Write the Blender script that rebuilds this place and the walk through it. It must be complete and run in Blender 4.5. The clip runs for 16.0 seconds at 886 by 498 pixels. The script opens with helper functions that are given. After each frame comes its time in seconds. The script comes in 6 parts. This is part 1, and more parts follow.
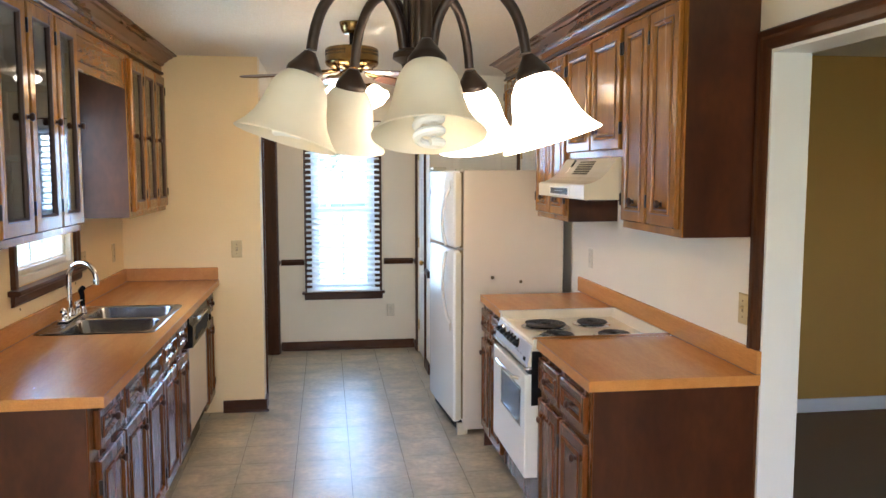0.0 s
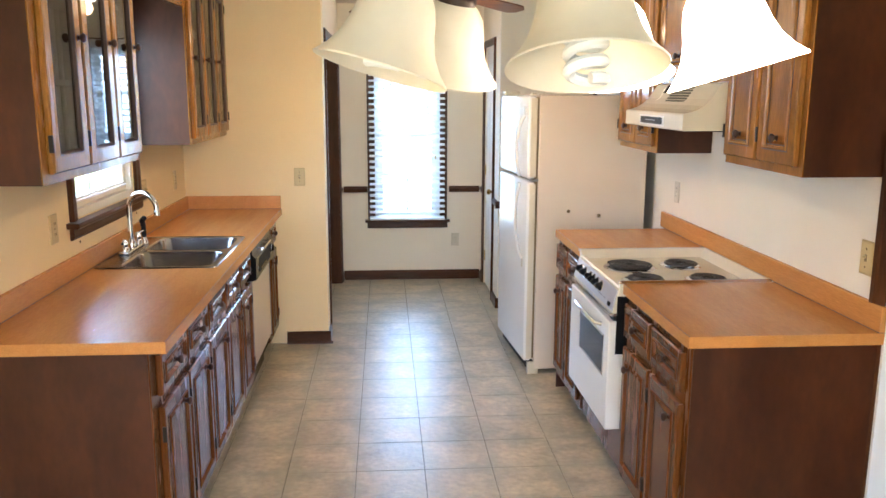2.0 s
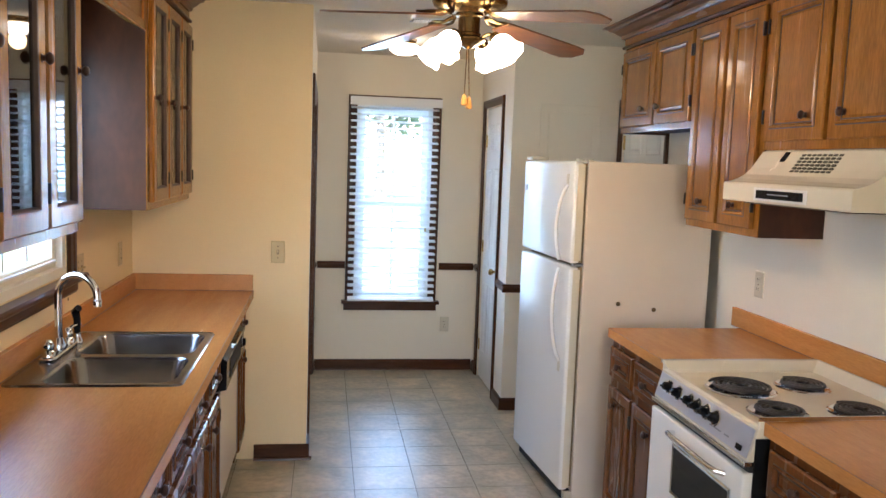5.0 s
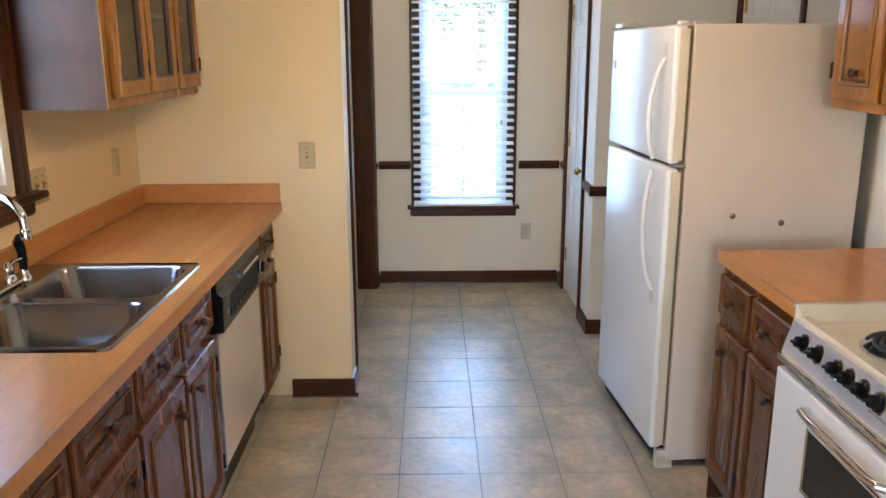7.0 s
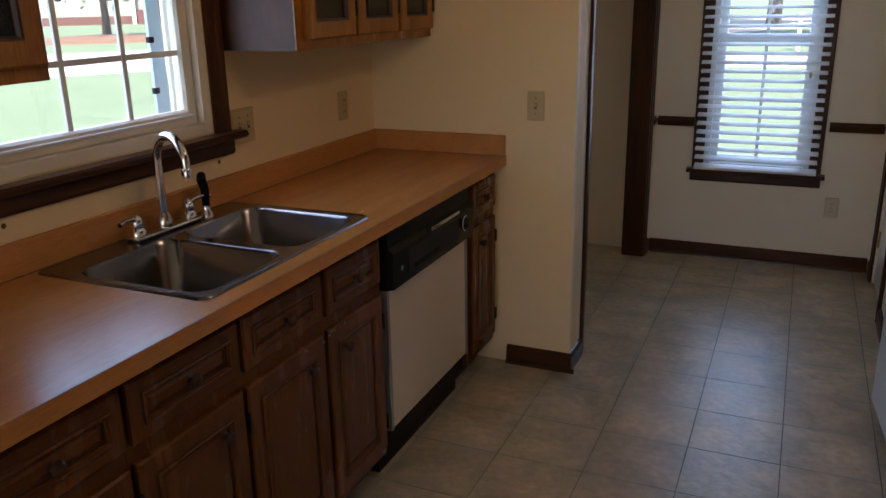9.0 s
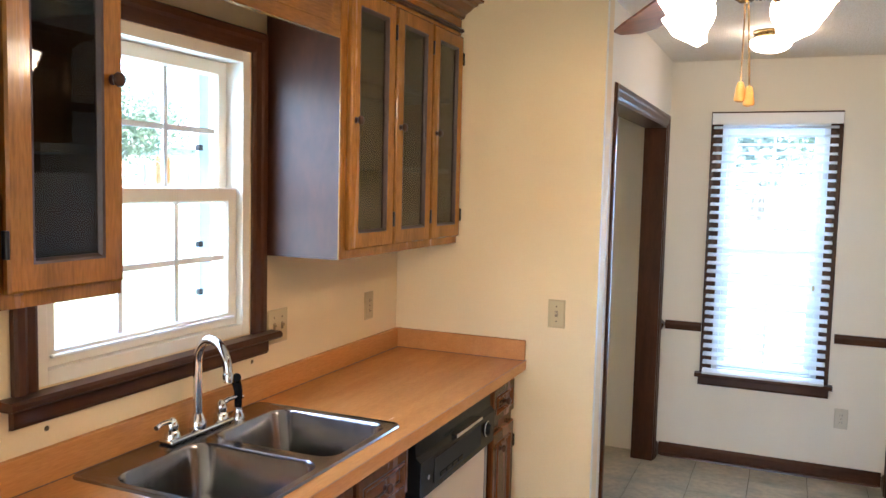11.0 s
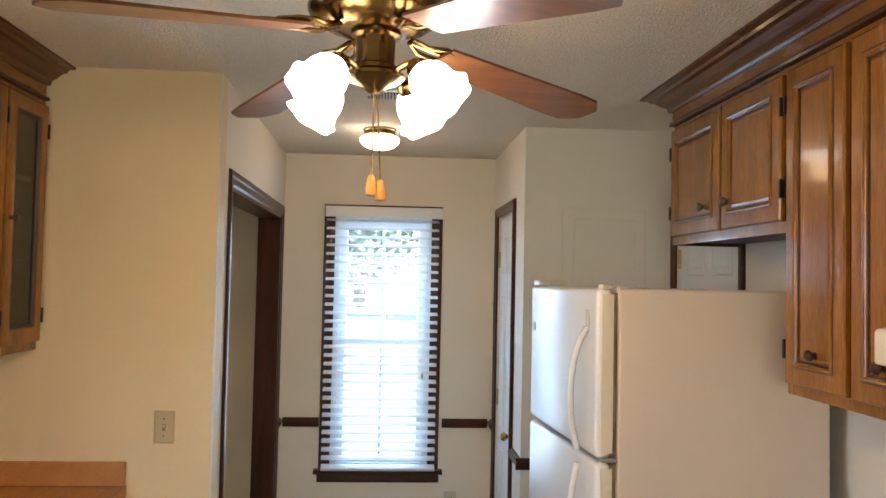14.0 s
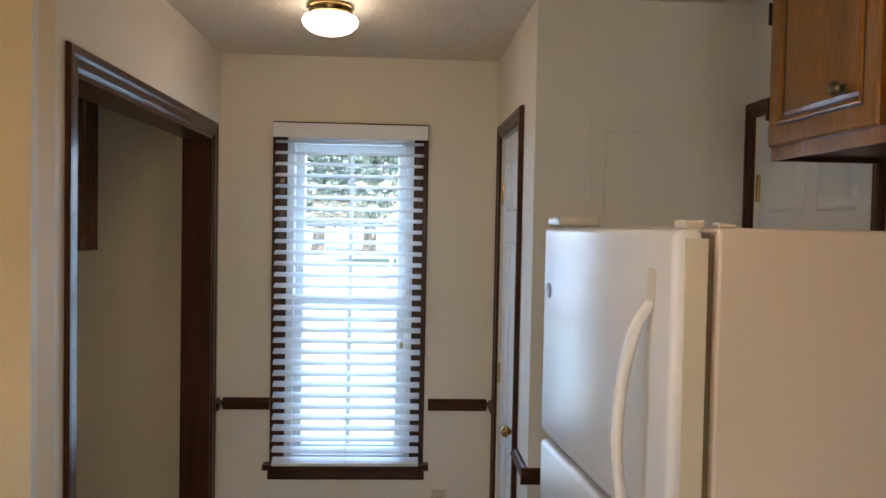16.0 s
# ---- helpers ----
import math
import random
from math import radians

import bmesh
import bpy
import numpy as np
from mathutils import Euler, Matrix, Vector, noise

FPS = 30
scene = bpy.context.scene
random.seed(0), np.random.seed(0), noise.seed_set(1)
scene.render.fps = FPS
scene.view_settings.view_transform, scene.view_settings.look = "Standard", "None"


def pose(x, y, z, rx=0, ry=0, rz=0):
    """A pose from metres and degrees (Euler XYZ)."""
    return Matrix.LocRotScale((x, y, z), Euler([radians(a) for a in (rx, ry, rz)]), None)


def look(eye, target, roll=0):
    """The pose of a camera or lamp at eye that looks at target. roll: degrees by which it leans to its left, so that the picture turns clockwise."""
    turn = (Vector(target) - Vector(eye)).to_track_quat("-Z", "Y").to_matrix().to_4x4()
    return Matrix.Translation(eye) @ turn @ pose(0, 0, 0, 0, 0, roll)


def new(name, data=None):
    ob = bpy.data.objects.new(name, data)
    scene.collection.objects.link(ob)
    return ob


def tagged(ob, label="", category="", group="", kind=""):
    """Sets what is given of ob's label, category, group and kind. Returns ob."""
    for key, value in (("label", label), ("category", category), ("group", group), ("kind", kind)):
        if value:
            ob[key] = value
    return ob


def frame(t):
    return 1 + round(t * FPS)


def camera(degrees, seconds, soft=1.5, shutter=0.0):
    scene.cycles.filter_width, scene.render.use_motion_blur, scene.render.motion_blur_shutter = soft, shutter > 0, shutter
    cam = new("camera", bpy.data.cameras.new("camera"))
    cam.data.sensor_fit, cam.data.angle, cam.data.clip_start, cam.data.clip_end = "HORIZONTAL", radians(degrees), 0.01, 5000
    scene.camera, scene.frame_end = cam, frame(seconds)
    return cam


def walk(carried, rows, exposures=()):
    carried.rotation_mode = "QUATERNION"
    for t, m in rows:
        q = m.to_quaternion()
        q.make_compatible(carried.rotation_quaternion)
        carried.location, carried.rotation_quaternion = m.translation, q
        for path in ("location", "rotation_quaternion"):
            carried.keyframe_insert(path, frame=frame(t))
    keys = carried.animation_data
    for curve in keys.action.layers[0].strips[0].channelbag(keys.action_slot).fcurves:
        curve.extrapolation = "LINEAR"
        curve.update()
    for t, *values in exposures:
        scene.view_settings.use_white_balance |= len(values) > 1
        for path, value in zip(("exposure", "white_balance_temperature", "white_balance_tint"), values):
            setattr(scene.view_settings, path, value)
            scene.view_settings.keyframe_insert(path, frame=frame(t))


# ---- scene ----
cam = camera(57.8, 16.0)
PATH = [
    (0, (1.368, -2.672, 1.642), (1.654, -0.703, 1.448), -0.0),
    (0.5, (1.43, -2.66, 1.638), (1.599, -0.695, 1.306), 0.1),
    (1, (1.431, -2.621, 1.598), (1.562, -0.697, 1.067), 0.8),
    (1.5, (1.411, -2.561, 1.589), (1.537, -0.661, 0.976), 1.5),
    (2, (1.317, -2.394, 1.665), (1.46, -0.436, 1.279), 0.2),
    (2.5, (1.274, -2.24, 1.689), (1.437, -0.26, 1.459), -1.1),
    (3, (1.239, -2.079, 1.681), (1.364, -0.088, 1.547), -0.0),
    (3.2, (1.195, -2.041, 1.676), (1.289, -0.047, 1.558), 0.7),
    (5.3, (0.999, -1.265, 1.612), (1.408, 0.677, 1.361), 2.9),
    (5.5, (0.992, -1.17, 1.608), (1.526, 0.738, 1.335), 3.1),
    (6, (0.975, -0.99, 1.599), (1.64, 0.873, 1.308), 2.2),
    (6.5, (1.113, -0.815, 1.585), (1.443, 1.126, 1.234), 0.5),
    (6.6, (1.112, -0.801, 1.571), (1.369, 1.146, 1.194), -0.0),
    (7, (1.31, -0.639, 1.567), (1.335, 1.301, 1.082), -0.2),
    (7.5, (1.396, -0.45, 1.551), (1.332, 1.482, 1.038), 0.9),
    (8, (1.488, -0.306, 1.544), (1.235, 1.602, 1.0), 0.9),
    (8.5, (1.646, -0.238, 1.535), (1.07, 1.585, 0.946), -0.0),
    (9, (1.721, -0.228, 1.531), (0.944, 1.516, 0.935), -1.1),
    (9.2, (1.717, -0.221, 1.542), (0.885, 1.507, 0.974), -1.5),
    (11.5, (1.549, -0.35, 1.652), (0.838, 1.518, 1.576), 1.9),
    (12, (1.471, -0.373, 1.668), (1.125, 1.597, 1.654), 1.5),
    (12.5, (1.43, -0.377, 1.676), (1.321, 1.62, 1.721), 1.4),
    (13, (1.422, -0.356, 1.685), (1.445, 1.642, 1.761), 1.6),
    (13.5, (1.449, -0.285, 1.667), (1.563, 1.709, 1.757), 1.0),
    (14, (1.539, -0.082, 1.659), (1.678, 1.911, 1.736), 1.2),
    (14.5, (1.645, 0.169, 1.657), (1.759, 2.166, 1.666), 1.3),
    (15, (1.621, 0.487, 1.629), (1.755, 2.482, 1.629), 0.5),
    (15.5, (1.65, 0.764, 1.624), (1.794, 2.759, 1.606), -0.1),
    (16, (1.743, 1.023, 1.642), (1.851, 3.019, 1.581), 1.1),
]
EXPOSURE = [(0, 3.39, 6010, 17), (0.5, 3.7, 5920, 17), (1.0, 3.74, 5640, 17), (1.5, 3.56, 5690, 17), (2.0, 3.71, 6100, 17), (2.5, 3.56, 6500, 18),
            (3.0, 3.27, 6820, 18), (3.2, 3.27, 6820, 18), (5.5, 3.31, 5860, 18), (6, 2.83, 6010, 18), (6.5, 2.81, 6010, 18), (7, 3.40, 5950, 18),
            (7.5, 3.45, 6010, 18), (8, 3.56, 6010, 19), (8.5, 2.76, 6100, 22), (9, 1.66, 6440, 26), (9.2, 1.66, 6440, 26), (11.3, 3.81, 5660, 18),
            (11.5, 3.81, 5660, 18), (12, 3.06, 6010, 18), (12.5, 2.87, 6200, 18), (13.5, 3.06, 6350, 18), (14.5, 2.87, 6200, 18), (15, 2.61, 6010, 19),
            (15.5, 2.36, 6250, 20), (16, 2.51, 6350, 20)]
walk(cam, [(t, look(eye, target, roll)) for t, eye, target, roll in PATH], EXPOSURE)

# ---- world, sun and large lights ----
world = bpy.data.worlds.new("sky")
scene.world = world
world.use_nodes = True
wn = world.node_tree.nodes
sky = wn.new("ShaderNodeTexSky")
sky.sky_type, sky.sun_disc = "NISHITA", False
sky.sun_elevation, sky.sun_rotation = radians(52), radians(200)
world.node_tree.links.new(sky.outputs[0], wn["Background"].inputs[0])
wn["Background"].inputs[1].default_value = 0.15
sun = new("sun", bpy.data.lights.new("sun", "SUN"))
sun.data.energy, sun.data.angle, sun.data.color = 5.0, radians(0.5), (1, 0.95, 0.87)
sun.matrix_world = look((10, -27, 38), (0, 0, 0))


def window_light(name, place, target, w, h, power):
    lamp = new(name, bpy.data.lights.new(name, "AREA"))
    lamp.data.shape, lamp.data.size, lamp.data.size_y = "RECTANGLE", w, h
    lamp.data.energy, lamp.data.color = power, (0.43, 0.70, 1.0)
    lamp.matrix_world = look(place, target)
    return lamp


window_light("daylight_sink_window", (-0.20, 1.39, 1.62), (3, 1.39, 1.0), 0.80, 0.90, 2.7)
window_light("daylight_far_window", (1.52, 4.96, 1.36), (1.52, 0, 0.6), 0.66, 1.60, 4.2)
window_light("daylight_dining_window", (1.2, -4.58, 1.4), (1.4, 2, 1.2), 1.7, 1.5, 2.2)
# added fill that brightens the room beside, set in an invented opening
window_light("fill_next_room", (7.0, -1.0, 1.4), (3, 1.0, 1.0), 1.0, 1.0, 0.35)
WARM = (1.0, 0.63, 0.29)


def bulb_light(place, power, size=0.03, color=WARM):
    lamp = new("bulb_light", bpy.data.lights.new("bulb_light", "POINT"))
    lamp.data.energy, lamp.data.shadow_soft_size, lamp.data.color = power, size, color
    lamp.location = place
    return lamp


# ---- materials ----
def mat(name, color, rough=0.5, metal=0.0, color2=None, scale=6.0, stretch=(1, 1, 1), mix=0.5, fine=0.0, fine_scale=120.0,
        bump=0.0, bump_scale=80.0, coat=0.0, rough_var=0.0, random_tint=0.0, spec=0.5, distortion=0.6, world_space=False, bump_dist=0.004):
    m = bpy.data.materials.new(name)
    m.use_nodes = True
    nt = m.node_tree
    b = nt.nodes["Principled BSDF"]
    b.inputs["Roughness"].default_value, b.inputs["Metallic"].default_value = rough, metal
    b.inputs["Coat Weight"].default_value = coat
    b.inputs["Coat Roughness"].default_value = 0.08
    b.inputs["Specular IOR Level"].default_value = spec
    tc = nt.nodes.new("ShaderNodeTexCoord")
    mp = nt.nodes.new("ShaderNodeMapping")
    mp.inputs["Scale"].default_value = stretch
    if world_space:
        geo = nt.nodes.new("ShaderNodeNewGeometry")
        nt.links.new(geo.outputs["Position"], mp.inputs["Vector"])
    else:
        nt.links.new(tc.outputs["Object"], mp.inputs["Vector"])
    n1 = nt.nodes.new("ShaderNodeTexNoise")
    n1.inputs["Scale"].default_value, n1.inputs["Detail"].default_value = scale, 6
    n1.inputs["Distortion"].default_value = distortion
    nt.links.new(mp.outputs[0], n1.inputs["Vector"])
    ramp = nt.nodes.new("ShaderNodeValToRGB")
    ramp.color_ramp.elements[0].position, ramp.color_ramp.elements[1].position = 0.5 - 0.5 * mix, 0.5 + 0.5 * mix
    c2 = color2 or tuple(c * 0.9 for c in color)
    ramp.color_ramp.elements[0].color, ramp.color_ramp.elements[1].color = (*c2, 1), (*color, 1)
    nt.links.new(n1.outputs["Fac"], ramp.inputs["Fac"])
    out = ramp.outputs["Color"]
    n2 = nt.nodes.new("ShaderNodeTexNoise")
    n2.inputs["Scale"].default_value, n2.inputs["Detail"].default_value = fine_scale, 4
    nt.links.new(mp.outputs[0], n2.inputs["Vector"])
    if fine:
        mx = nt.nodes.new("ShaderNodeMix")
        mx.data_type, mx.blend_type = "RGBA", "OVERLAY"
        mx.inputs["Factor"].default_value = fine
        nt.links.new(out, mx.inputs["A"])
        nt.links.new(n2.outputs["Fac"], mx.inputs["B"])
        out = mx.outputs["Result"]
    if random_tint:
        oi = nt.nodes.new("ShaderNodeObjectInfo")
        mr = nt.nodes.new("ShaderNodeMapRange")
        mr.inputs["To Min"].default_value, mr.inputs["To Max"].default_value = 1 - random_tint, 1 + random_tint
        nt.links.new(oi.outputs["Random"], mr.inputs["Value"])
        hs = nt.nodes.new("ShaderNodeHueSaturation")
        nt.links.new(mr.outputs[0], hs.inputs["Value"])
        nt.links.new(out, hs.inputs["Color"])
        out = hs.outputs["Color"]
    nt.links.new(out, b.inputs["Base Color"])
    if rough_var:
        rr = nt.nodes.new("ShaderNodeMapRange")
        rr.inputs["To Min"].default_value, rr.inputs["To Max"].default_value = rough - rough_var, rough + rough_var
        nt.links.new(n1.outputs["Fac"], rr.inputs["Value"])
        nt.links.new(rr.outputs[0], b.inputs["Roughness"])
    if bump:
        n3 = nt.nodes.new("ShaderNodeTexNoise")
        n3.inputs["Scale"].default_value, n3.inputs["Detail"].default_value = bump_scale, 5
        nt.links.new(mp.outputs[0], n3.inputs["Vector"])
        bp = nt.nodes.new("ShaderNodeBump")
        bp.inputs["Strength"].default_value, bp.inputs["Distance"].default_value = bump, bump_dist
        nt.links.new(n3.outputs["Fac"], bp.inputs["Height"])
        nt.links.new(bp.outputs[0], b.inputs["Normal"])
    return m


def glow(name, color, strength):
    m = bpy.data.materials.new(name)
    m.use_nodes = True
    b = m.node_tree.nodes["Principled BSDF"]
    b.inputs["Base Color"].default_value = (0.9, 0.88, 0.82, 1)
    b.inputs["Roughness"].default_value = 0.4
    b.inputs["Emission Color"].default_value, b.inputs["Emission Strength"].default_value = (*color, 1), strength
    return m


def glass_mat(name, tint=(1, 1, 1), rough=0.0):
    m = bpy.data.materials.new(name)
    m.use_nodes = True
    nt = m.node_tree
    nt.nodes.remove(nt.nodes["Principled BSDF"])
    t, g, mx, f, pw, sc = (nt.nodes.new("ShaderNode" + k) for k in ("BsdfTransparent", "BsdfGlossy", "MixShader", "LayerWeight", "Math", "Math"))
    t.inputs[0].default_value = (*tint, 1)
    g.inputs["Roughness"].default_value = rough
    f.inputs["Blend"].default_value = 0.5
    pw.operation, sc.operation = "POWER", "MULTIPLY_ADD"
    pw.inputs[1].default_value, sc.inputs[1].default_value, sc.inputs[2].default_value = 4.0, 0.85, 0.035
    nt.links.new(f.outputs["Facing"], pw.inputs[0])
    nt.links.new(pw.outputs[0], sc.inputs[0])
    nt.links.new(sc.outputs[0], mx.inputs[0])
    nt.links.new(t.outputs[0], mx.inputs[1])
    nt.links.new(g.outputs[0], mx.inputs[2])
    nt.links.new(mx.outputs[0], nt.nodes["Material Output"].inputs[0])
    return m


M = {}
M["wall_cream"] = mat("painted_wall_cream", (0.81, 0.63, 0.36), 0.6, color2=(0.77, 0.595, 0.335), scale=1.5, bump=0.12, bump_scale=140, fine=0.06)
M["wall_white"] = mat("painted_wall_white", (0.82, 0.75, 0.625), 0.6, color2=(0.78, 0.71, 0.585), scale=1.5, bump=0.12, bump_scale=140, fine=0.06)
M["ochre"] = mat("painted_wall_ochre", (0.52, 0.29, 0.06), 0.7, color2=(0.48, 0.265, 0.055), scale=1.5, bump=0.1, bump_scale=140)
M["ceiling"] = mat("popcorn_ceiling", (0.87, 0.80, 0.67), 0.9, color2=(0.81, 0.74, 0.61), scale=60, bump=0.75, bump_scale=105, fine=0.6, fine_scale=120, bump_dist=0.02)
M["trim"] = mat("dark_stained_trim", (0.085, 0.030, 0.011), 0.32, spec=0.15, color2=(0.040, 0.014, 0.005), scale=5, stretch=(4, 4, 0.6), coat=0.1, fine=0.3, fine_scale=40)
M["trim_h"] = mat("dark_stained_trim_level", (0.080, 0.028, 0.010), 0.32, spec=0.15, color2=(0.040, 0.014, 0.005), scale=5, stretch=(0.6, 0.6, 5), coat=0.1, fine=0.3, fine_scale=40)
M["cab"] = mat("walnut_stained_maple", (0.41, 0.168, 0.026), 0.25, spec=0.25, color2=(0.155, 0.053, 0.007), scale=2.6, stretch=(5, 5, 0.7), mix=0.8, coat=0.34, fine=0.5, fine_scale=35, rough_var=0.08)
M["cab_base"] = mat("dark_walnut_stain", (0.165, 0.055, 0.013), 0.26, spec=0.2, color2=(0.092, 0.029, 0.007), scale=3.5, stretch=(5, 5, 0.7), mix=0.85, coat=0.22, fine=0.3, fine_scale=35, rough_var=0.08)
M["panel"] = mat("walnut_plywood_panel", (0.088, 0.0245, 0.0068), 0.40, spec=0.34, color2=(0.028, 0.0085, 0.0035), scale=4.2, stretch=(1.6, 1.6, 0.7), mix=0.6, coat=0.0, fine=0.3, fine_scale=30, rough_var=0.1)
M["cab_h"] = mat("walnut_stained_maple_level", (0.29, 0.117, 0.020), 0.25, spec=0.25, color2=(0.185, 0.069, 0.012), scale=2.6, stretch=(5, 0.6, 5), mix=0.85, distortion=0.2, coat=0.26, fine=0.4, fine_scale=35, rough_var=0.08)
M["crown"] = mat("dark_walnut_stain_level", (0.150, 0.052, 0.012), 0.28, spec=0.2, color2=(0.112, 0.038, 0.009), scale=2.0, stretch=(5, 0.6, 5), mix=0.9, distortion=0.2, coat=0.22, fine=0.25, fine_scale=35, rough_var=0.08)
M["cab_groove"] = mat("stain_in_grooves", (0.06, 0.024, 0.012), 0.45, color2=(0.035, 0.014, 0.008), scale=12)
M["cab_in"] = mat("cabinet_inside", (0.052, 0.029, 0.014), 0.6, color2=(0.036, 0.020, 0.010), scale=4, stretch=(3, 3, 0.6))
M["laminate"] = mat("wood_grain_laminate", (0.59, 0.265, 0.075), 0.25, color2=(0.46, 0.188, 0.047), scale=3, stretch=(6, 0.7, 6), mix=0.8, fine=0.25, fine_scale=45, bump=0.05, bump_scale=300, rough_var=0.05)
M["lam_edge"] = mat("laminate_edge_seam", (0.09, 0.05, 0.03), 0.5)
M["tile"] = mat("mottled_vinyl_tile", (0.61, 0.49, 0.335), 0.36, color2=(0.27, 0.24, 0.17), scale=5.0, mix=0.5, distortion=0.6, fine=0.42, fine_scale=30, bump=0.4, bump_scale=38, rough_var=0.10, random_tint=0.07, spec=0.75, world_space=True)


def printed_tile_border(m, tx, ty, x0, y0, color):
    """The vinyl's print: each tile is greener and darker, unevenly, along its border."""
    nt = m.node_tree
    node = lambda kind, **k: nt.nodes.new("ShaderNode" + kind)
    b = nt.nodes["Principled BSDF"]
    src = b.inputs["Base Color"].links[0].from_socket
    geo, sep = node("NewGeometry"), node("SeparateXYZ")
    nt.links.new(geo.outputs["Position"], sep.inputs[0])
    sides = []
    for axis, o, size in ((0, x0, tx), (1, y0, ty)):
        sub_, div, fr, pp = (node("Math") for k in range(4))
        sub_.operation, div.operation, fr.operation, pp.operation = "SUBTRACT", "DIVIDE", "FRACT", "PINGPONG"
        sub_.inputs[1].default_value, div.inputs[1].default_value, pp.inputs[1].default_value = o, size, 0.5
        nt.links.new(sep.outputs[axis], sub_.inputs[0])
        nt.links.new(sub_.outputs[0], div.inputs[0])
        nt.links.new(div.outputs[0], fr.inputs[0])
        nt.links.new(fr.outputs[0], pp.inputs[0])
        sides.append(pp)
    mn, noise, add, rng, mx = node("Math"), node("TexNoise"), node("Math"), node("MapRange"), node("Mix")
    mn.operation, add.operation = "MINIMUM", "MULTIPLY_ADD"
    nt.links.new(sides[0].outputs[0], mn.inputs[0])
    nt.links.new(sides[1].outputs[0], mn.inputs[1])
    noise.inputs["Scale"].default_value, noise.inputs["Detail"].default_value = 9.0, 6
    nt.links.new(geo.outputs["Position"], noise.inputs["Vector"])
    nt.links.new(noise.outputs["Fac"], add.inputs[0])
    add.inputs[1].default_value = 0.55
    nt.links.new(mn.outputs[0], add.inputs[2])
    rng.inputs["From Min"].default_value, rng.inputs["From Max"].default_value = 0.20, 0.50
    rng.inputs["To Min"].default_value, rng.inputs["To Max"].default_value = 0.6, 0.0
    nt.links.new(add.outputs[0], rng.inputs["Value"])
    mx.data_type = "RGBA"
    nt.links.new(rng.outputs[0], mx.inputs["Factor"])
    nt.links.new(src, mx.inputs["A"])
    mx.inputs["B"].default_value = (*color, 1)
    nt.links.new(mx.outputs["Result"], b.inputs["Base Color"])


printed_tile_border(M["tile"], 0.3048, 0.2915, 1.482, 0.069, (0.29, 0.285, 0.215))
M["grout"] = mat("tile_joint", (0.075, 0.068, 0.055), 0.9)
M["carpet"] = mat("beige_carpet", (0.26, 0.18, 0.105), 0.95, color2=(0.20, 0.135, 0.08), scale=300, bump=0.8, bump_scale=400)
M["white_paint"] = mat("white_gloss_paint", (0.80, 0.80, 0.78), 0.4, color2=(0.76, 0.76, 0.74), scale=3, fine=0.05)
M["vinyl"] = mat("white_vinyl", (0.82, 0.83, 0.82), 0.4, color2=(0.78, 0.79, 0.78), scale=4)
M["glass"] = glass_mat("window_glass")
M["cab_glass"] = glass_mat("cabinet_glass", (0.68, 0.69, 0.66))


# ---- builders ----
def place_of(ob):
    p = Vector((0, 0, 0))
    while ob is not None:
        p = p + ob.location
        ob = ob.parent
    return p


def part(name, bm, material, parent=None, label="", smooth=False):
    """Links a bmesh, in world metres, as one mesh object under parent."""
    off = place_of(parent) if parent else Vector((0, 0, 0))
    if off.length:
        bmesh.ops.translate(bm, verts=bm.verts, vec=-off)
    bmesh.ops.recalc_face_normals(bm, faces=bm.faces)
    me = bpy.data.meshes.new(name)
    bm.to_mesh(me)
    bm.free()
    if smooth:
        me.polygons.foreach_set("use_smooth", [True] * len(me.polygons))
        me.set_sharp_from_angle(angle=radians(38))
    me.materials.append(material)
    ob = new(name, me)
    ob.parent = parent
    return tagged(ob, label)


def root(name, at, label, category, group="", kind=""):
    ob = new(name)
    ob.empty_display_size = 0.05
    ob.location = at
    return tagged(ob, label, category, group, kind)


def box(bm, x0, x1, y0, y1, z0, z1, bevel=0.0, m=None, seg=2):
    vs = [bm.verts.new((x, y, z)) for x in (x0, x1) for y in (y0, y1) for z in (z0, z1)]
    quads = ((0, 1, 3, 2), (4, 6, 7, 5), (0, 4, 5, 1), (2, 3, 7, 6), (0, 2, 6, 4), (1, 5, 7, 3))
    fs = [bm.faces.new([vs[i] for i in q]) for q in quads]
    made = list(vs)
    if bevel:
        es = list({e for f in fs for e in f.edges})
        r = bmesh.ops.bevel(bm, geom=es, offset=bevel, segments=seg, profile=0.5, affect="EDGES")
        made = list({v for f in r["faces"] for v in f.verts} | {v for v in vs if v.is_valid})
    if m is not None:
        bmesh.ops.transform(bm, matrix=m, verts=[v for v in made if v.is_valid])
    return bm


def boxes(*specs, bevel=0.0, m=None):
    bm = bmesh.new()
    for s in specs:
        box(bm, *s, bevel=bevel, m=m)
    return bm


def lathe(bm, profile, seg=24, m=None, wave=None):
    """Turns (radius, z) pairs about z. wave(angle, i) scales the radius of ring i."""
    rings = []
    for i, (r, z) in enumerate(profile):
        if r < 1e-6:
            rings.append([bm.verts.new((0, 0, z))])
        else:
            rings.append([bm.verts.new((r * (wave(a, i) if wave else 1) * math.cos(a), r * (wave(a, i) if wave else 1) * math.sin(a), z))
                          for a in (2 * math.pi * k / seg for k in range(seg))])
    for a, b in zip(rings, rings[1:]):
        for k in range(seg):
            q = [a[k % len(a)], a[(k + 1) % len(a)], b[(k + 1) % len(b)], b[k % len(b)]]
            q = list(dict.fromkeys(q))
            if len(q) > 2:
                bm.faces.new(q)
    if m is not None:
        bmesh.ops.transform(bm, matrix=m, verts=[v for r in rings for v in r])
    return bm


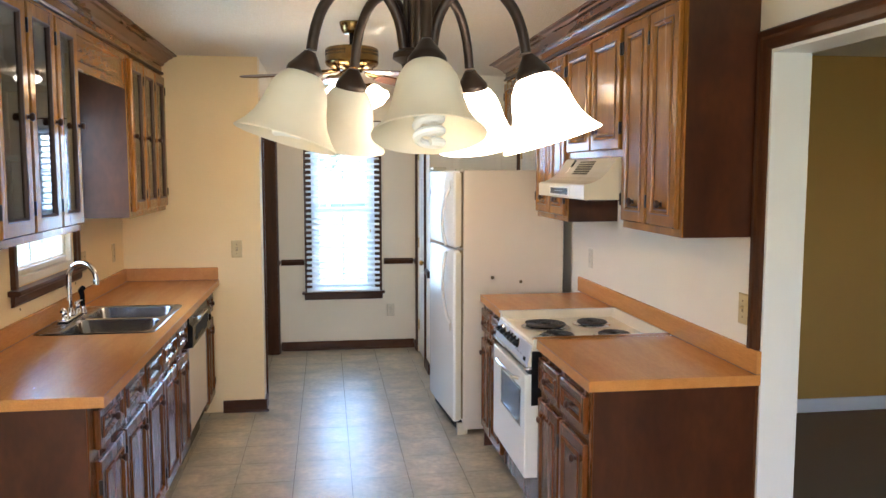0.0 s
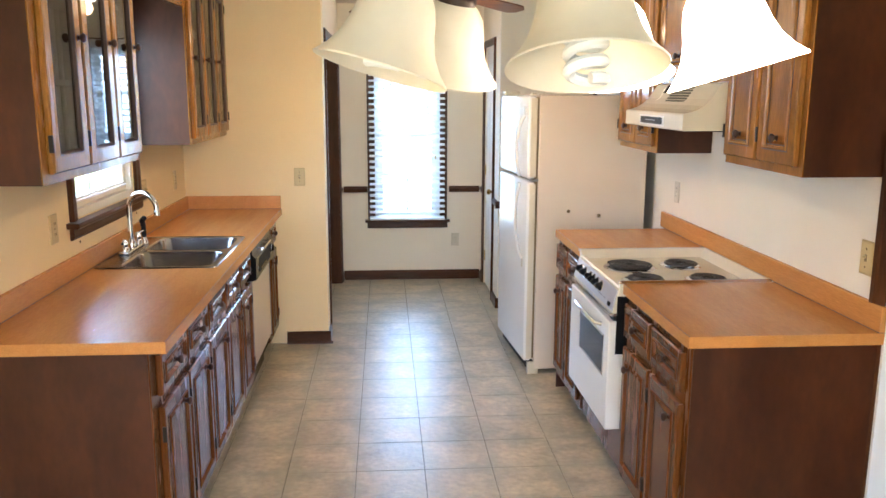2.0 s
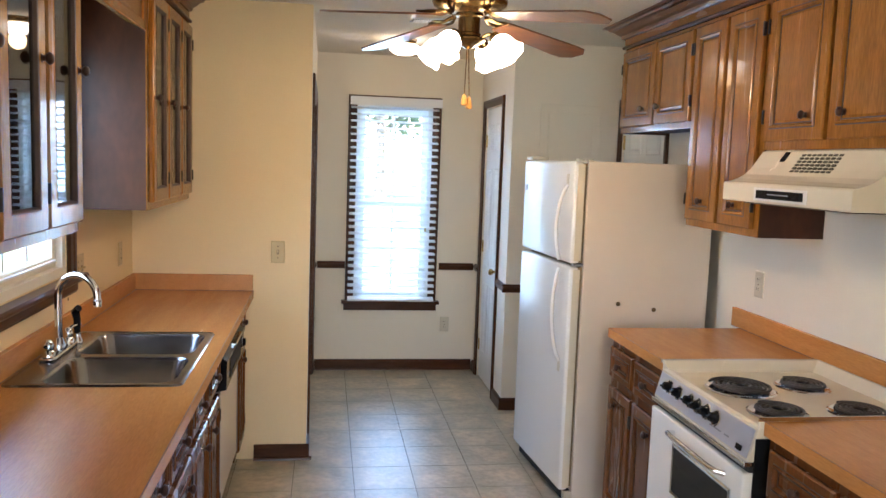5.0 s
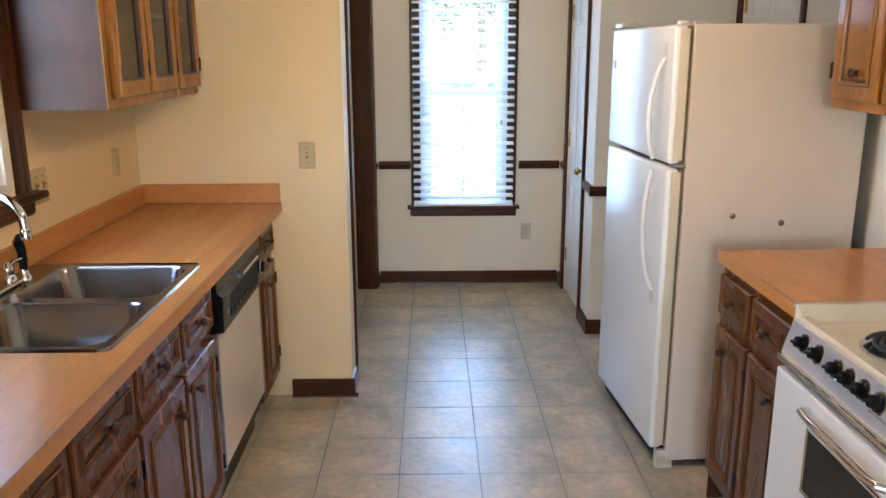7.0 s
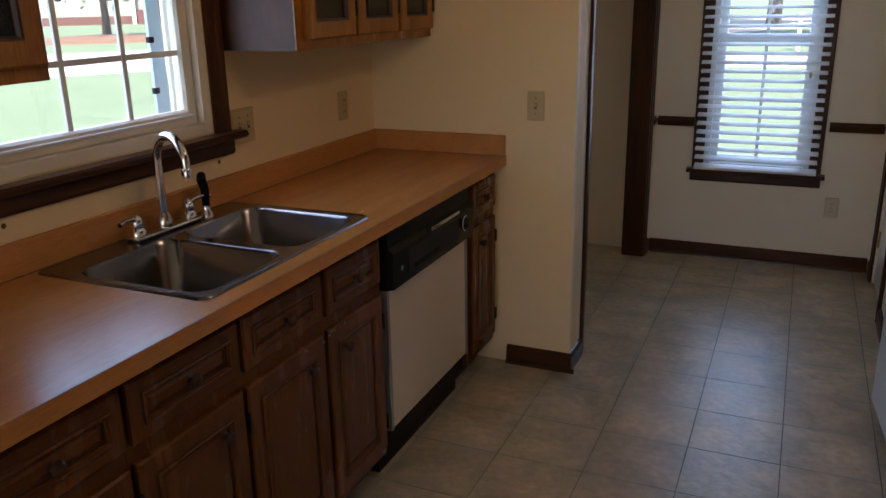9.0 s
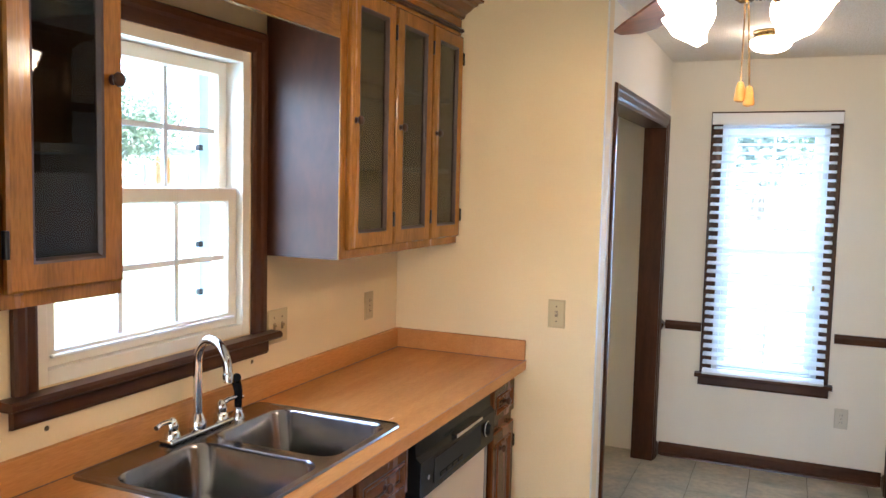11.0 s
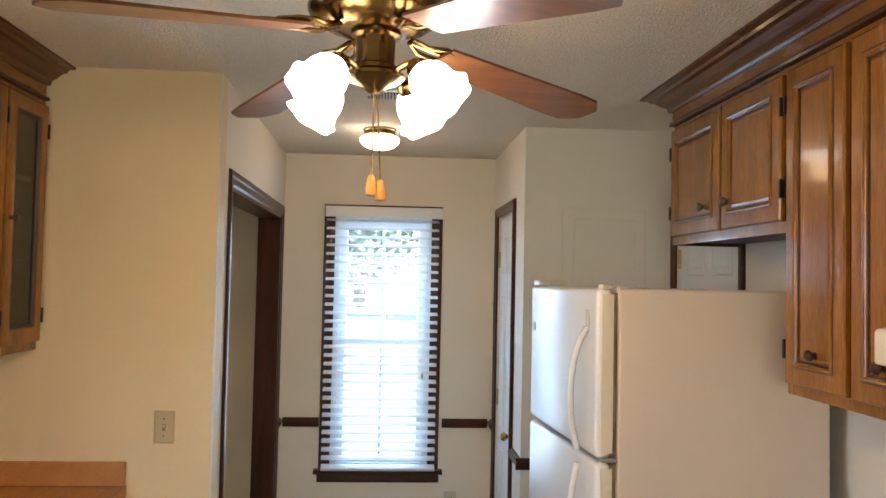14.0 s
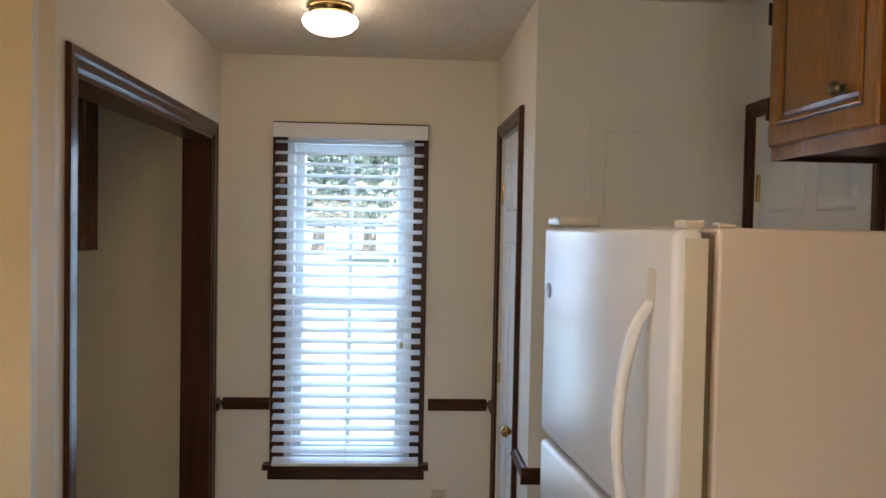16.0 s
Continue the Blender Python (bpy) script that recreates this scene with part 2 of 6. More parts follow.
def tube(bm, pts, r, seg=10, caps=True):
    """A round bar along points; r may be one radius or one for each point."""
    pts = [Vector(p) for p in pts]
    rs = r if isinstance(r, (list, tuple)) else [r] * len(pts)
    rings = []
    up = Vector((0, 0, 1))
    for i, p in enumerate(pts):
        d = (pts[min(i + 1, len(pts) - 1)] - pts[max(i - 1, 0)]).normalized()
        ref = up if abs(d.dot(up)) < 0.95 else Vector((1, 0, 0))
        if i == 0:
            u = d.cross(ref).normalized()
        else:
            u = (u - d * u.dot(d)).normalized()
        v = d.cross(u)
        rings.append([bm.verts.new(p + rs[i] * (math.cos(a) * u + math.sin(a) * v)) for a in (2 * math.pi * k / seg for k in range(seg))])
    for a, b in zip(rings, rings[1:]):
        for k in range(seg):
            bm.faces.new((a[k], a[(k + 1) % seg], b[(k + 1) % seg], b[k]))
    if caps:
        bm.faces.new(rings[0][::-1])
        bm.faces.new(rings[-1])
    return bm


def rings_panel(bm, w, h, rings, fill=True, m=None, arch=0.0):
    """Concentric rectangles (inset, depth) joined in turn; local x across, z up, front towards -y."""
    made = []
    for ins, d in rings:
        made.append([bm.verts.new(p) for p in ((ins, -d, ins), (w - ins, -d, ins), (w - ins, -d, h - ins), (ins, -d, h - ins))])
    for a, b in zip(made, made[1:]):
        for k in range(4):
            bm.faces.new((a[k], a[(k + 1) % 4], b[(k + 1) % 4], b[k]))
    if fill:
        bm.faces.new(made[-1])
    if m is not None:
        bmesh.ops.transform(bm, matrix=m, verts=[v for r in made for v in r])
    return bm


def spun(profile, m, seg=20):
    return lathe(bmesh.new(), profile, seg, m)


def extrude_profile(bm, pts, axis, a, b):
    """A closed outline of (u, v) drawn out along axis from a to b. axis x: u=y, v=z; axis y: u=x, v=z; axis z: u=x, v=y."""
    def at(u, v, w):
        return {"x": (w, u, v), "y": (u, w, v), "z": (u, v, w)}[axis]
    p0 = [bm.verts.new(at(u, v, a)) for u, v in pts]
    p1 = [bm.verts.new(at(u, v, b)) for u, v in pts]
    n = len(pts)
    for k in range(n):
        bm.faces.new((p0[k], p0[(k + 1) % n], p1[(k + 1) % n], p1[k]))
    bm.faces.new(p0[::-1])
    bm.faces.new(p1)
    return bm


def structure(name, bm, material, label, category):
    return tagged(part(name, bm, material), label, category, "", "structure")


# ---- the shell: kitchen, alcove, dining end, room beside ----
XL, XR, YF, ZC = 0.04, 2.90, 4.69, 2.39
ALX, ARX, YP, YS = 0.930, 2.18, 3.645, 2.84
structure("subfloor", boxes((-0.1, 3.06, -4.75, 4.85, -0.12, -0.004)), M["grout"], "dark bedding under the vinyl tiles", "floor")
structure("ceiling", boxes((-0.12, 7.2, -4.75, 4.85, ZC, ZC + 0.12)), M["ceiling"], "cream popcorn-textured ceiling", "ceiling")
# left wall with the sink window
WY0, WY1, WZ0, WZ1 = 0.99, 1.79, 1.14, 2.03
structure("wall_left", boxes((XL - 0.16, XL, -4.75, WY0, 0, ZC), (XL - 0.16, XL, WY1, YF, 0, ZC), (XL - 0.16, XL, WY0, WY1, 0, WZ0), (XL - 0.16, XL, WY0, WY1, WZ1, ZC)),
          M["wall_cream"], "cream painted wall behind the sink", "wall")
# cross wall at the end of the left counter and the alcove's left side with its opening
structure("wall_cross", boxes((XL, ALX, YS, YS + 0.12, 0, ZC)), M["wall_cream"], "cream painted wall at the end of the counter", "wall")
OY0, OY1, OZ = 3.078, 4.546, 2.005
structure("wall_alcove_left", boxes((ALX - 0.12, ALX, YS + 0.12, OY0, 0, ZC), (ALX - 0.12, ALX, OY1, YF, 0, ZC), (ALX - 0.12, ALX, OY0, OY1, OZ, ZC)),
          M["wall_white"], "off-white painted wall with a wide cased opening", "wall")
# far wall with its window
FX0, FX1, FZ0, FZ1 = 1.232, 1.803, 0.546, 2.028
structure("wall_far", boxes((-0.12, FX0, YF, YF + 0.16, 0, ZC), (FX1, 3.06, YF, YF + 0.16, 0, ZC), (FX0, FX1, YF, YF + 0.16, 0, FZ0), (FX0, FX1, YF, YF + 0.16, FZ1, ZC)),
          M["wall_white"], "off-white painted wall around the far window", "wall")
# pantry
PY0, PY1, PZ = 3.94, 4.50, 2.02
structure("wall_pantry_side", boxes((ARX, ARX + 0.11, YP, PY0, 0, ZC), (ARX, ARX + 0.11, PY1, YF, 0, ZC), (ARX, ARX + 0.11, PY0, PY1, PZ, ZC)),
          M["wall_white"], "off-white painted pantry wall", "wall")
structure("wall_pantry_front", boxes((ARX + 0.11, XR, YP, YP + 0.11, 0, ZC)), M["wall_white"], "off-white painted wall behind the fridge", "wall")
# right wall with a door behind the fridge and the opening to the next room
DY0, DY1, DZ = 2.93, 3.60, 2.01
EY = -0.04
structure("wall_right", boxes((XR, XR + 0.14, EY, DY0, 0, ZC), (XR, XR + 0.14, DY1, YF, 0, ZC), (XR, XR + 0.14, DY0, DY1, DZ, ZC), (XR, XR + 0.14, -2.2, EY, 2.06, ZC), (XR, XR + 0.14, -4.75, -2.2, 0, ZC)),
          M["wall_white"], "white painted wall above the range counter", "wall")
# dining end behind the walk, with a wide window
structure("wall_back", boxes((-0.12, 0.3, -4.75, -4.6, 0, ZC), (2.1, XR, -4.75, -4.6, 0, ZC), (0.3, 2.1, -4.75, -4.6, 0, 0.6), (0.3, 2.1, -4.75, -4.6, 2.1, ZC)),
          M["wall_cream"], "cream painted wall of the dining end", "wall")
# room beside
structure("carpet", boxes((2.955, 7.2, -4.75, 4.85, -0.1, 0.006)), M["carpet"], "beige cut-pile carpet", "carpet")
structure("wall_ochre", boxes((3.04, 7.2, 2.25, 2.37, 0, ZC)), M["ochre"], "ochre painted wall of the room beside", "wall")
# unseen wall; its opening is invented to let daylight into the room
structure("wall_ochre_window", boxes((7.08, 7.2, -4.75, -1.5, 0, ZC), (7.08, 7.2, -0.5, 2.25, 0, ZC), (7.08, 7.2, -1.5, -0.5, 0, 0.9), (7.08, 7.2, -1.5, -0.5, 1.95, ZC)), M["ochre"], "unseen ochre painted wall with an opening added to let daylight in", "wall")
structure("wall_ochre_back", boxes((3.04, 7.08, -4.75, -4.6, 0, ZC)), M["ochre"], "ochre painted back wall of the room beside", "wall")
structure("baseboard_white", boxes((3.04, 7.08, 2.235, 2.25, 0.006, 0.10), bevel=0.004), M["white_paint"], "white painted baseboard", "baseboard")
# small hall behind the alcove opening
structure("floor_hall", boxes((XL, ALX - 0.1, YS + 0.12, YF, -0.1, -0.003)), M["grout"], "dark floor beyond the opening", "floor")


# ---- cabinets ----
def facing(side, x, y, z):
    """Local x across, front towards -y, set on the left (L) or right (R) run. y is the end where local x is 0."""
    return pose(x, y, z, 0, 0, 90 if side == "L" else -90)


KNOB = [(0, 0.027), (0.009, 0.026), (0.014, 0.022), (0.0155, 0.017), (0.012, 0.012), (0.007, 0.008), (0.007, 0.003), (0.011, 0.0), (0, 0.0)]
M["knob"] = mat("dark_turned_wood_knob", (0.06, 0.023, 0.010), 0.38, color2=(0.035, 0.013, 0.006), scale=30, spec=0.2, coat=0.04)
M["hinge"] = mat("blackened_hinge", (0.03, 0.025, 0.02), 0.4, 0.8)
M["brass_dark"] = mat("dark_brass", (0.20, 0.14, 0.07), 0.35, 0.9, color2=(0.12, 0.08, 0.04), scale=30)


def knob(m, x, z, parent, depth, material="knob"):
    part("knob", spun(KNOB, m @ pose(x, -depth, z, 90, 0, 0), 14), M[material], parent, "", True)


def wood_front(name, w, h, m, parent, mtl, knob_at, glazed=False, hinge_side=0, frame_w=0.052, t=0.02, knob_mat="knob"):
    """A door or drawer front with an applied moulding; glazed has a pane in place of the panel."""
    f = part(name, rings_panel(bmesh.new(), w, h, [(0.003, 0), (0, 0.004), (0, t - 0.005), (0.005, t), (frame_w, t), (frame_w, 0.004 if glazed else t - 0.006)], not glazed and False, m), mtl, parent)
    fw = frame_w
    if glazed:
        part("back_rim", rings_panel(bmesh.new(), w, h, [(0.003, 0), (fw, 0), (fw, 0.004)], False, m), mtl, f)
        p = part("pane", boxes((fw - 0.004, w - fw + 0.004, -0.010, -0.007, fw - 0.004, h - fw + 0.004), m=m), M["cab_glass"], f)
        part("moulding", rings_panel(bmesh.new(), w, h, [(fw - 0.001, 0.003), (fw - 0.001, t + 0.001), (fw + 0.004, t - 0.001), (fw + 0.009, 0.011), (fw + 0.009, 0.003)], False, m), M["cab_groove"], f)
    else:
        part("panel", rings_panel(bmesh.new(), w, h, [(fw - 0.001, t - 0.007), (fw + 0.012, t - 0.007), (fw + 0.022, t - 0.003)], True, m), mtl, f)
        part("moulding", rings_panel(bmesh.new(), w, h, [(fw - 0.005, t - 0.001), (fw - 0.004, t + 0.004), (fw, t + 0.006), (fw + 0.004, t + 0.004), (fw + 0.005, t + 0.001), (fw + 0.008, t - 0.001), (fw + 0.009, t - 0.006)], False, m), mtl, f)
        part("groove", rings_panel(bmesh.new(), w, h, [(fw - 0.0085, t + 0.0004), (fw - 0.0048, t + 0.0006)], False, m), M["cab_groove"], f)
        part("groove", rings_panel(bmesh.new(), w, h, [(fw + 0.0085, t - 0.0058), (fw + 0.0135, t - 0.0058)], False, m), M["cab_groove"], f)
    if knob_at:
        knob(m, knob_at[0], knob_at[1], f, t, knob_mat)
    if hinge_side:
        hx = -0.004 if hinge_side < 0 else w + 0.004
        for hz in (0.09, h - 0.09):
            bm = boxes((hx - 0.004, hx + 0.004, -t - 0.004, -t + 0.010, hz - 0.026, hz + 0.026), bevel=0.002, m=m)
            part("hinge", bm, M["hinge"], f)
    return f


# left base run: carcass depth to x = 0.58, fronts proud of it
CH = 0.876
CF = 0.583


def base_unit(side, y0, y1, x_back, x_face, columns, end_panels=(), label=""):
    """A base cabinet: body with a recessed toe board, drawer fronts over doors. columns: (y0, y1, knob end)."""
    s = 1 if side == "L" else -1
    r = root("base_cabinet", ((x_back + x_face) / 2, (y0 + y1) / 2, 0), label, "cabinet", "base cabinets")
    a, b = sorted((x_back, x_face))
    toe = x_face - s * 0.07
    ta, tb = sorted((x_back, toe))
    f0, f1 = sorted((x_face, x_face - s * 0.02))
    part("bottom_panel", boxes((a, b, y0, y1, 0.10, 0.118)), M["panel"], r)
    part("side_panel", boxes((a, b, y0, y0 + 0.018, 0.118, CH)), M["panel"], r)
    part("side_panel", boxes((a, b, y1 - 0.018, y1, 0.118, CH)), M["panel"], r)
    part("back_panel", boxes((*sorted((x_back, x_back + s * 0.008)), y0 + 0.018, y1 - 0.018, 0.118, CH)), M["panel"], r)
    bm = bmesh.new()
    ff0, ff1 = sorted((x_face, x_face + s * 0.004))
    edges = [y0] + [e for c in columns for e in (c[0] + 0.012, c[1] - 0.012)] + [y1]
    for e0, e1 in zip(edges[::2], edges[1::2]):
        box(bm, ff0, ff1, e0, e1, 0.10, CH)
    for c in columns:
        for z0, z1 in ((0.10, 0.15), (0.655, 0.72), (0.835, CH)):
            box(bm, ff0, ff1, c[0] + 0.012, c[1] - 0.012, z0, z1)
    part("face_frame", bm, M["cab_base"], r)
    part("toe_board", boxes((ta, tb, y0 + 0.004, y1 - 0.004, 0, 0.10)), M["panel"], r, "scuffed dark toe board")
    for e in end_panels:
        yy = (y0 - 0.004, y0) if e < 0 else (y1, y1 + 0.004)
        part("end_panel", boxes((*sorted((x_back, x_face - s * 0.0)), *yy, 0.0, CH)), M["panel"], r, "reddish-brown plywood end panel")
        if e < 0:
            part("shoe_strip", extrude_profile(bmesh.new(), [(y0 - 0.004, 0), (y0 - 0.018, 0), (y0 - 0.016, 0.010), (y0 - 0.009, 0.017), (y0 - 0.004, 0.018)], "x", *sorted((x_back, x_face))), M["trim_h"], r)
    xf = x_face + s * 0.004
    for c in columns:
        w = c[1] - c[0]
        m = facing(side, xf, c[0] if side == "L" else c[1], 0)
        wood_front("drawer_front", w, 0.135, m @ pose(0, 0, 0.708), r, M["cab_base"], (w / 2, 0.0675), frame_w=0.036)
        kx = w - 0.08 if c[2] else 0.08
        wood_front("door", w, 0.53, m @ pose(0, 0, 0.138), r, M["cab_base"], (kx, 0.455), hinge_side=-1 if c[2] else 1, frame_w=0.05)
    return r


LC = [(0.085, 0.415), (0.432, 0.768), (0.785, 1.120), (1.136, 1.475), (1.497, 1.805)]
base_unit("L", 0.02, 0.424, XL + 0.002, CF, [(*LC[0], 1)], (-1,), "dark walnut base cabinet at the open end of the sink run")
base_unit("L", 0.4245, 0.7765, XL + 0.002, CF, [(*LC[1], 1)], (), "dark walnut base cabinet under the sink counter")
base_unit("L", 0.777, 1.4855, XL + 0.002, CF, [(*LC[2], 1), (*LC[3], 1)], (), "dark walnut sink base with two doors")
base_unit("L", 1.486, 1.828, XL + 0.002, CF, [(*LC[4], 0)], (), "dark walnut base cabinet beside the dishwasher")
base_unit("L", 2.53, YS - 0.003, XL + 0.002, CF, [(2.565, 2.815, 0)], (), "narrow dark walnut base cabinet against the end wall")
M["bare_wood"] = mat("bare_chipped_wood", (0.42, 0.30, 0.19), 0.7, color2=(0.30, 0.20, 0.12), scale=60)


def worn_spots(y, z, count, seed):
    """Chipped varnish along the top edge of a door, each chip a thin flake of bare wood."""
    rnd = random.Random(seed)
    r = root("varnish_chips", (CF + 0.0246, y, z), "pale chips in the varnish of a cabinet door", "chips")
    for k in range(count):
        cy, cz, w, h = y + rnd.uniform(-0.06, 0.06), z - abs(rnd.gauss(0, 0.008)), rnd.uniform(0.002, 0.009), rnd.uniform(0.0015, 0.004)
        pts = [(cy + w * math.cos(a) * rnd.uniform(0.6, 1.2), cz + h * math.sin(a) * rnd.uniform(0.6, 1.2)) for a in (2 * math.pi * q / 7 for q in range(7))]
        part("chip", extrude_profile(bmesh.new(), pts, "x", CF + 0.0236, CF + 0.0248), M["bare_wood"], r)


worn_spots(1.42, 0.662, 6, 4)
worn_spots(1.53, 0.664, 7, 9)
RF = 2.285
base_unit("R", -0.03, 0.652, XR - 0.002, RF, [(0.005, 0.305, 1), (0.325, 0.625, 0)], (-1,), "dark walnut base cabinet beside the range")
base_unit("R", 1.345, 1.925, XR - 0.002, RF, [(1.375, 1.635, 1), (1.655, 1.905, 0)], (1,), "dark walnut base cabinet between range and fridge")


def upper_unit(side, y0, y1, z0, z1, depth, columns, glazed, label, shelves=0, knob_mat="knob"):
    s = 1 if side == "L" else -1
    xb = (XL + 0.002) if side == "L" else (XR - 0.002)
    xf = xb + s * depth
    r = root("wall_cabinet", ((xb + xf) / 2, (y0 + y1) / 2, z0), label, "cabinet", "wall cabinets")
    a, b = sorted((xb, xf))
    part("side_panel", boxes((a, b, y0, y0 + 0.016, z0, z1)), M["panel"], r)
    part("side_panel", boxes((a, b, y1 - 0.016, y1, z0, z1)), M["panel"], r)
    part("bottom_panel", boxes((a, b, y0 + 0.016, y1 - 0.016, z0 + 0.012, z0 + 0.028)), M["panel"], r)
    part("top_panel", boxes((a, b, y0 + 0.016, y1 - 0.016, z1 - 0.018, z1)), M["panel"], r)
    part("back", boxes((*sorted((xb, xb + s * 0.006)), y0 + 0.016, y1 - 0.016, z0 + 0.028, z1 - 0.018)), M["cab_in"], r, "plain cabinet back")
    for k in range(shelves):
        zz = z0 + (z1 - z0) * (k + 1) / (shelves + 1)
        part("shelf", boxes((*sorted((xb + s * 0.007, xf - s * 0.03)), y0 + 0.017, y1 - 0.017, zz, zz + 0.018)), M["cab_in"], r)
    bm = bmesh.new()
    ff = sorted((xf, xf + s * 0.004))
    edges = [y0] + [e for c in columns for e in (c[0] + 0.012, c[1] - 0.012)] + [y1]
    for e0, e1 in zip(edges[::2], edges[1::2]):
        box(bm, *ff, e0, e1, z0, z1)
    for c in columns:
        box(bm, *ff, c[0] + 0.012, c[1] - 0.012, z0, z0 + 0.045)
        box(bm, *ff, c[0] + 0.012, c[1] - 0.012, z1 - 0.04, z1)
    part("face_frame", bm, M["cab"], r)
    x = xf + s * 0.004
    for c in columns:
        w, h = c[1] - c[0], z1 - z0 - 0.05
        m = facing(side, x, c[0] if side == "L" else c[1], z0 + 0.03)
        inset = 0.028 if glazed else c[3]
        kx = w - inset if c[2] else inset
        kz = h * 0.5 if glazed else 0.085
        wood_front("door", w, h, m, r, M["cab"], (kx, kz), glazed, -1 if c[2] else 1, knob_mat=knob_mat)
    return r


UD = 0.272
ZU0, ZU1 = 1.387, 2.262
upper_unit("L", 0.03, 0.972, ZU0, ZU1, UD, [(0.075, 0.372, 1), (0.388, 0.675, 1), (0.690, 0.962, 1)], True, "walnut wall cabinet with three glazed doors over the sink counter", shelves=2)
upper_unit("L", 1.868, YS - 0.003, ZU0, ZU1, UD, [(1.905, 2.205, 0), (2.220, 2.520, 0), (2.535, 2.822, 0)], True, "walnut wall cabinet with three glazed doors by the end wall", shelves=2)
RD = 0.268
upper_unit("R", 0.04, 0.617, 1.402, 2.262, RD, [(0.065, 0.328, 1, 0.12), (0.342, 0.600, 1, 0.12)], False, "tall walnut wall cabinet at the end of the range run")
upper_unit("R", 0.619, 1.409, 1.704, 2.262, RD, [(0.637, 1.008, 0, 0.085), (1.030, 1.395, 1, 0.10)], False, "short walnut wall cabinet above the range hood")
upper_unit("R", 1.411, 2.022, 1.374, 2.262, RD, [(1.440, 1.700, 0, 0.125), (1.726, 2.004, 1, 0.125)], False, "tall walnut wall cabinet beside the fridge")
upper_unit("R", 2.024, 2.905, 1.808, 2.262, RD, [(2.036, 2.424, 0, 0.058), (2.446, 2.882, 1, 0.115)], False, "short walnut wall cabinet above the fridge", knob_mat="brass_dark")

# valance over the sink window
v = root("valance", (0.30, 1.42, 2.07), "walnut valance board with a recessed panel over the sink window", "valance")
vx = XL + 0.002 + UD + 0.002
mv = facing("L", vx, 0.974, 2.075)
part("board", rings_panel(bmesh.new(), 0.892, 0.187, [(0, -0.018), (0, 0.0), (0.004, 0.002), (0.036, 0.002), (0.042, -0.003), (0.05, -0.004)], True, mv), M["cab_h"], v)
part("soffit", boxes((XL + 0.002, vx - 0.02, 0.974, 1.866, 2.235, 2.25)), M["panel"], v)


def crown(side, y0, y1, returns):
    """Frieze board with a crown moulding along the top of the wall cabinets."""
    s = 1 if side == "L" else -1
    xb = XL + 0.002 if side == "L" else XR - 0.002
    xf = xb + s * (UD + 0.006)
    r = root("crown_moulding", (xf, (y0 + y1) / 2, 2.264), "walnut frieze and crown moulding under the ceiling", "moulding")
    part("frieze", boxes((*sorted((xb, xf)), y0, y1, 2.264, ZC - 0.002)), M["cab_h"], r)
    prof = [(0, 2.318), (0.010, 2.318), (0.016, 2.326), (0.018, 2.336), (0.034, 2.345), (0.054, 2.362), (0.070, 2.366), (0.074, 2.376), (0.098, 2.379), (0.098, ZC - 0.002), (0, ZC - 0.002)]
    bm = bmesh.new()
    n = len(prof)
    def ring(yy, grow):
        return [bm.verts.new((xf + s * p, yy + grow * p, z)) for p, z in prof]
    a, b = ring(y0, -1 if returns < 0 else 0), ring(y1, 1 if returns > 0 else 0)
    for k in range(n):
        bm.faces.new((a[k], a[(k + 1) % n], b[(k + 1) % n], b[k]))
    bm.faces.new(a[::-1])
    bm.faces.new(b)
    if returns:
        yy = y1 if returns > 0 else y0
        g = 1 if returns > 0 else -1
        c = [bm.verts.new((xf + s * p, yy + g * p, z)) for p, z in prof]
        d = [bm.verts.new((xb, yy + g * p, z)) for p, z in prof]
        for k in range(n):
            bm.faces.new((c[k], c[(k + 1) % n], d[(k + 1) % n], d[k]))
    part("crown", bm, M["crown"], r, "dark crown moulding")
    bead = [(0, 2.262), (0.012, 2.264), (0.014, 2.272), (0.008, 2.279), (0, 2.281)]
    part("bead", extrude_profile(bmesh.new(), [(xf + s * p, z) for p, z in bead], "y", y0, y1), M["trim_h"], r)


crown("L", 0.03, YS - 0.003, 0)
crown("R", 0.04, 2.907, 1)


# ---- counters ----
def slab_with_hole(outer, hole, z0, z1):
    bm = bmesh.new()
    def ring(q, z):
        return [bm.verts.new(p) for p in ((q[0], q[2], z), (q[1], q[2], z), (q[1], q[3], z), (q[0], q[3], z))]
    o0, o1, h0, h1 = ring(outer, z0), ring(outer, z1), ring(hole, z0), ring(hole, z1)
    for k in range(4):
        n = (k + 1) % 4
        bm.faces.new((o1[k], o1[n], h1[n], h1[k]))
        bm.faces.new((o0[k], h0[k], h0[n], o0[n]))
        bm.faces.new((o0[k], o0[n], o1[n], o1[k]))
        bm.faces.new((h0[k], h1[k], h1[n], h0[n]))
    return bm


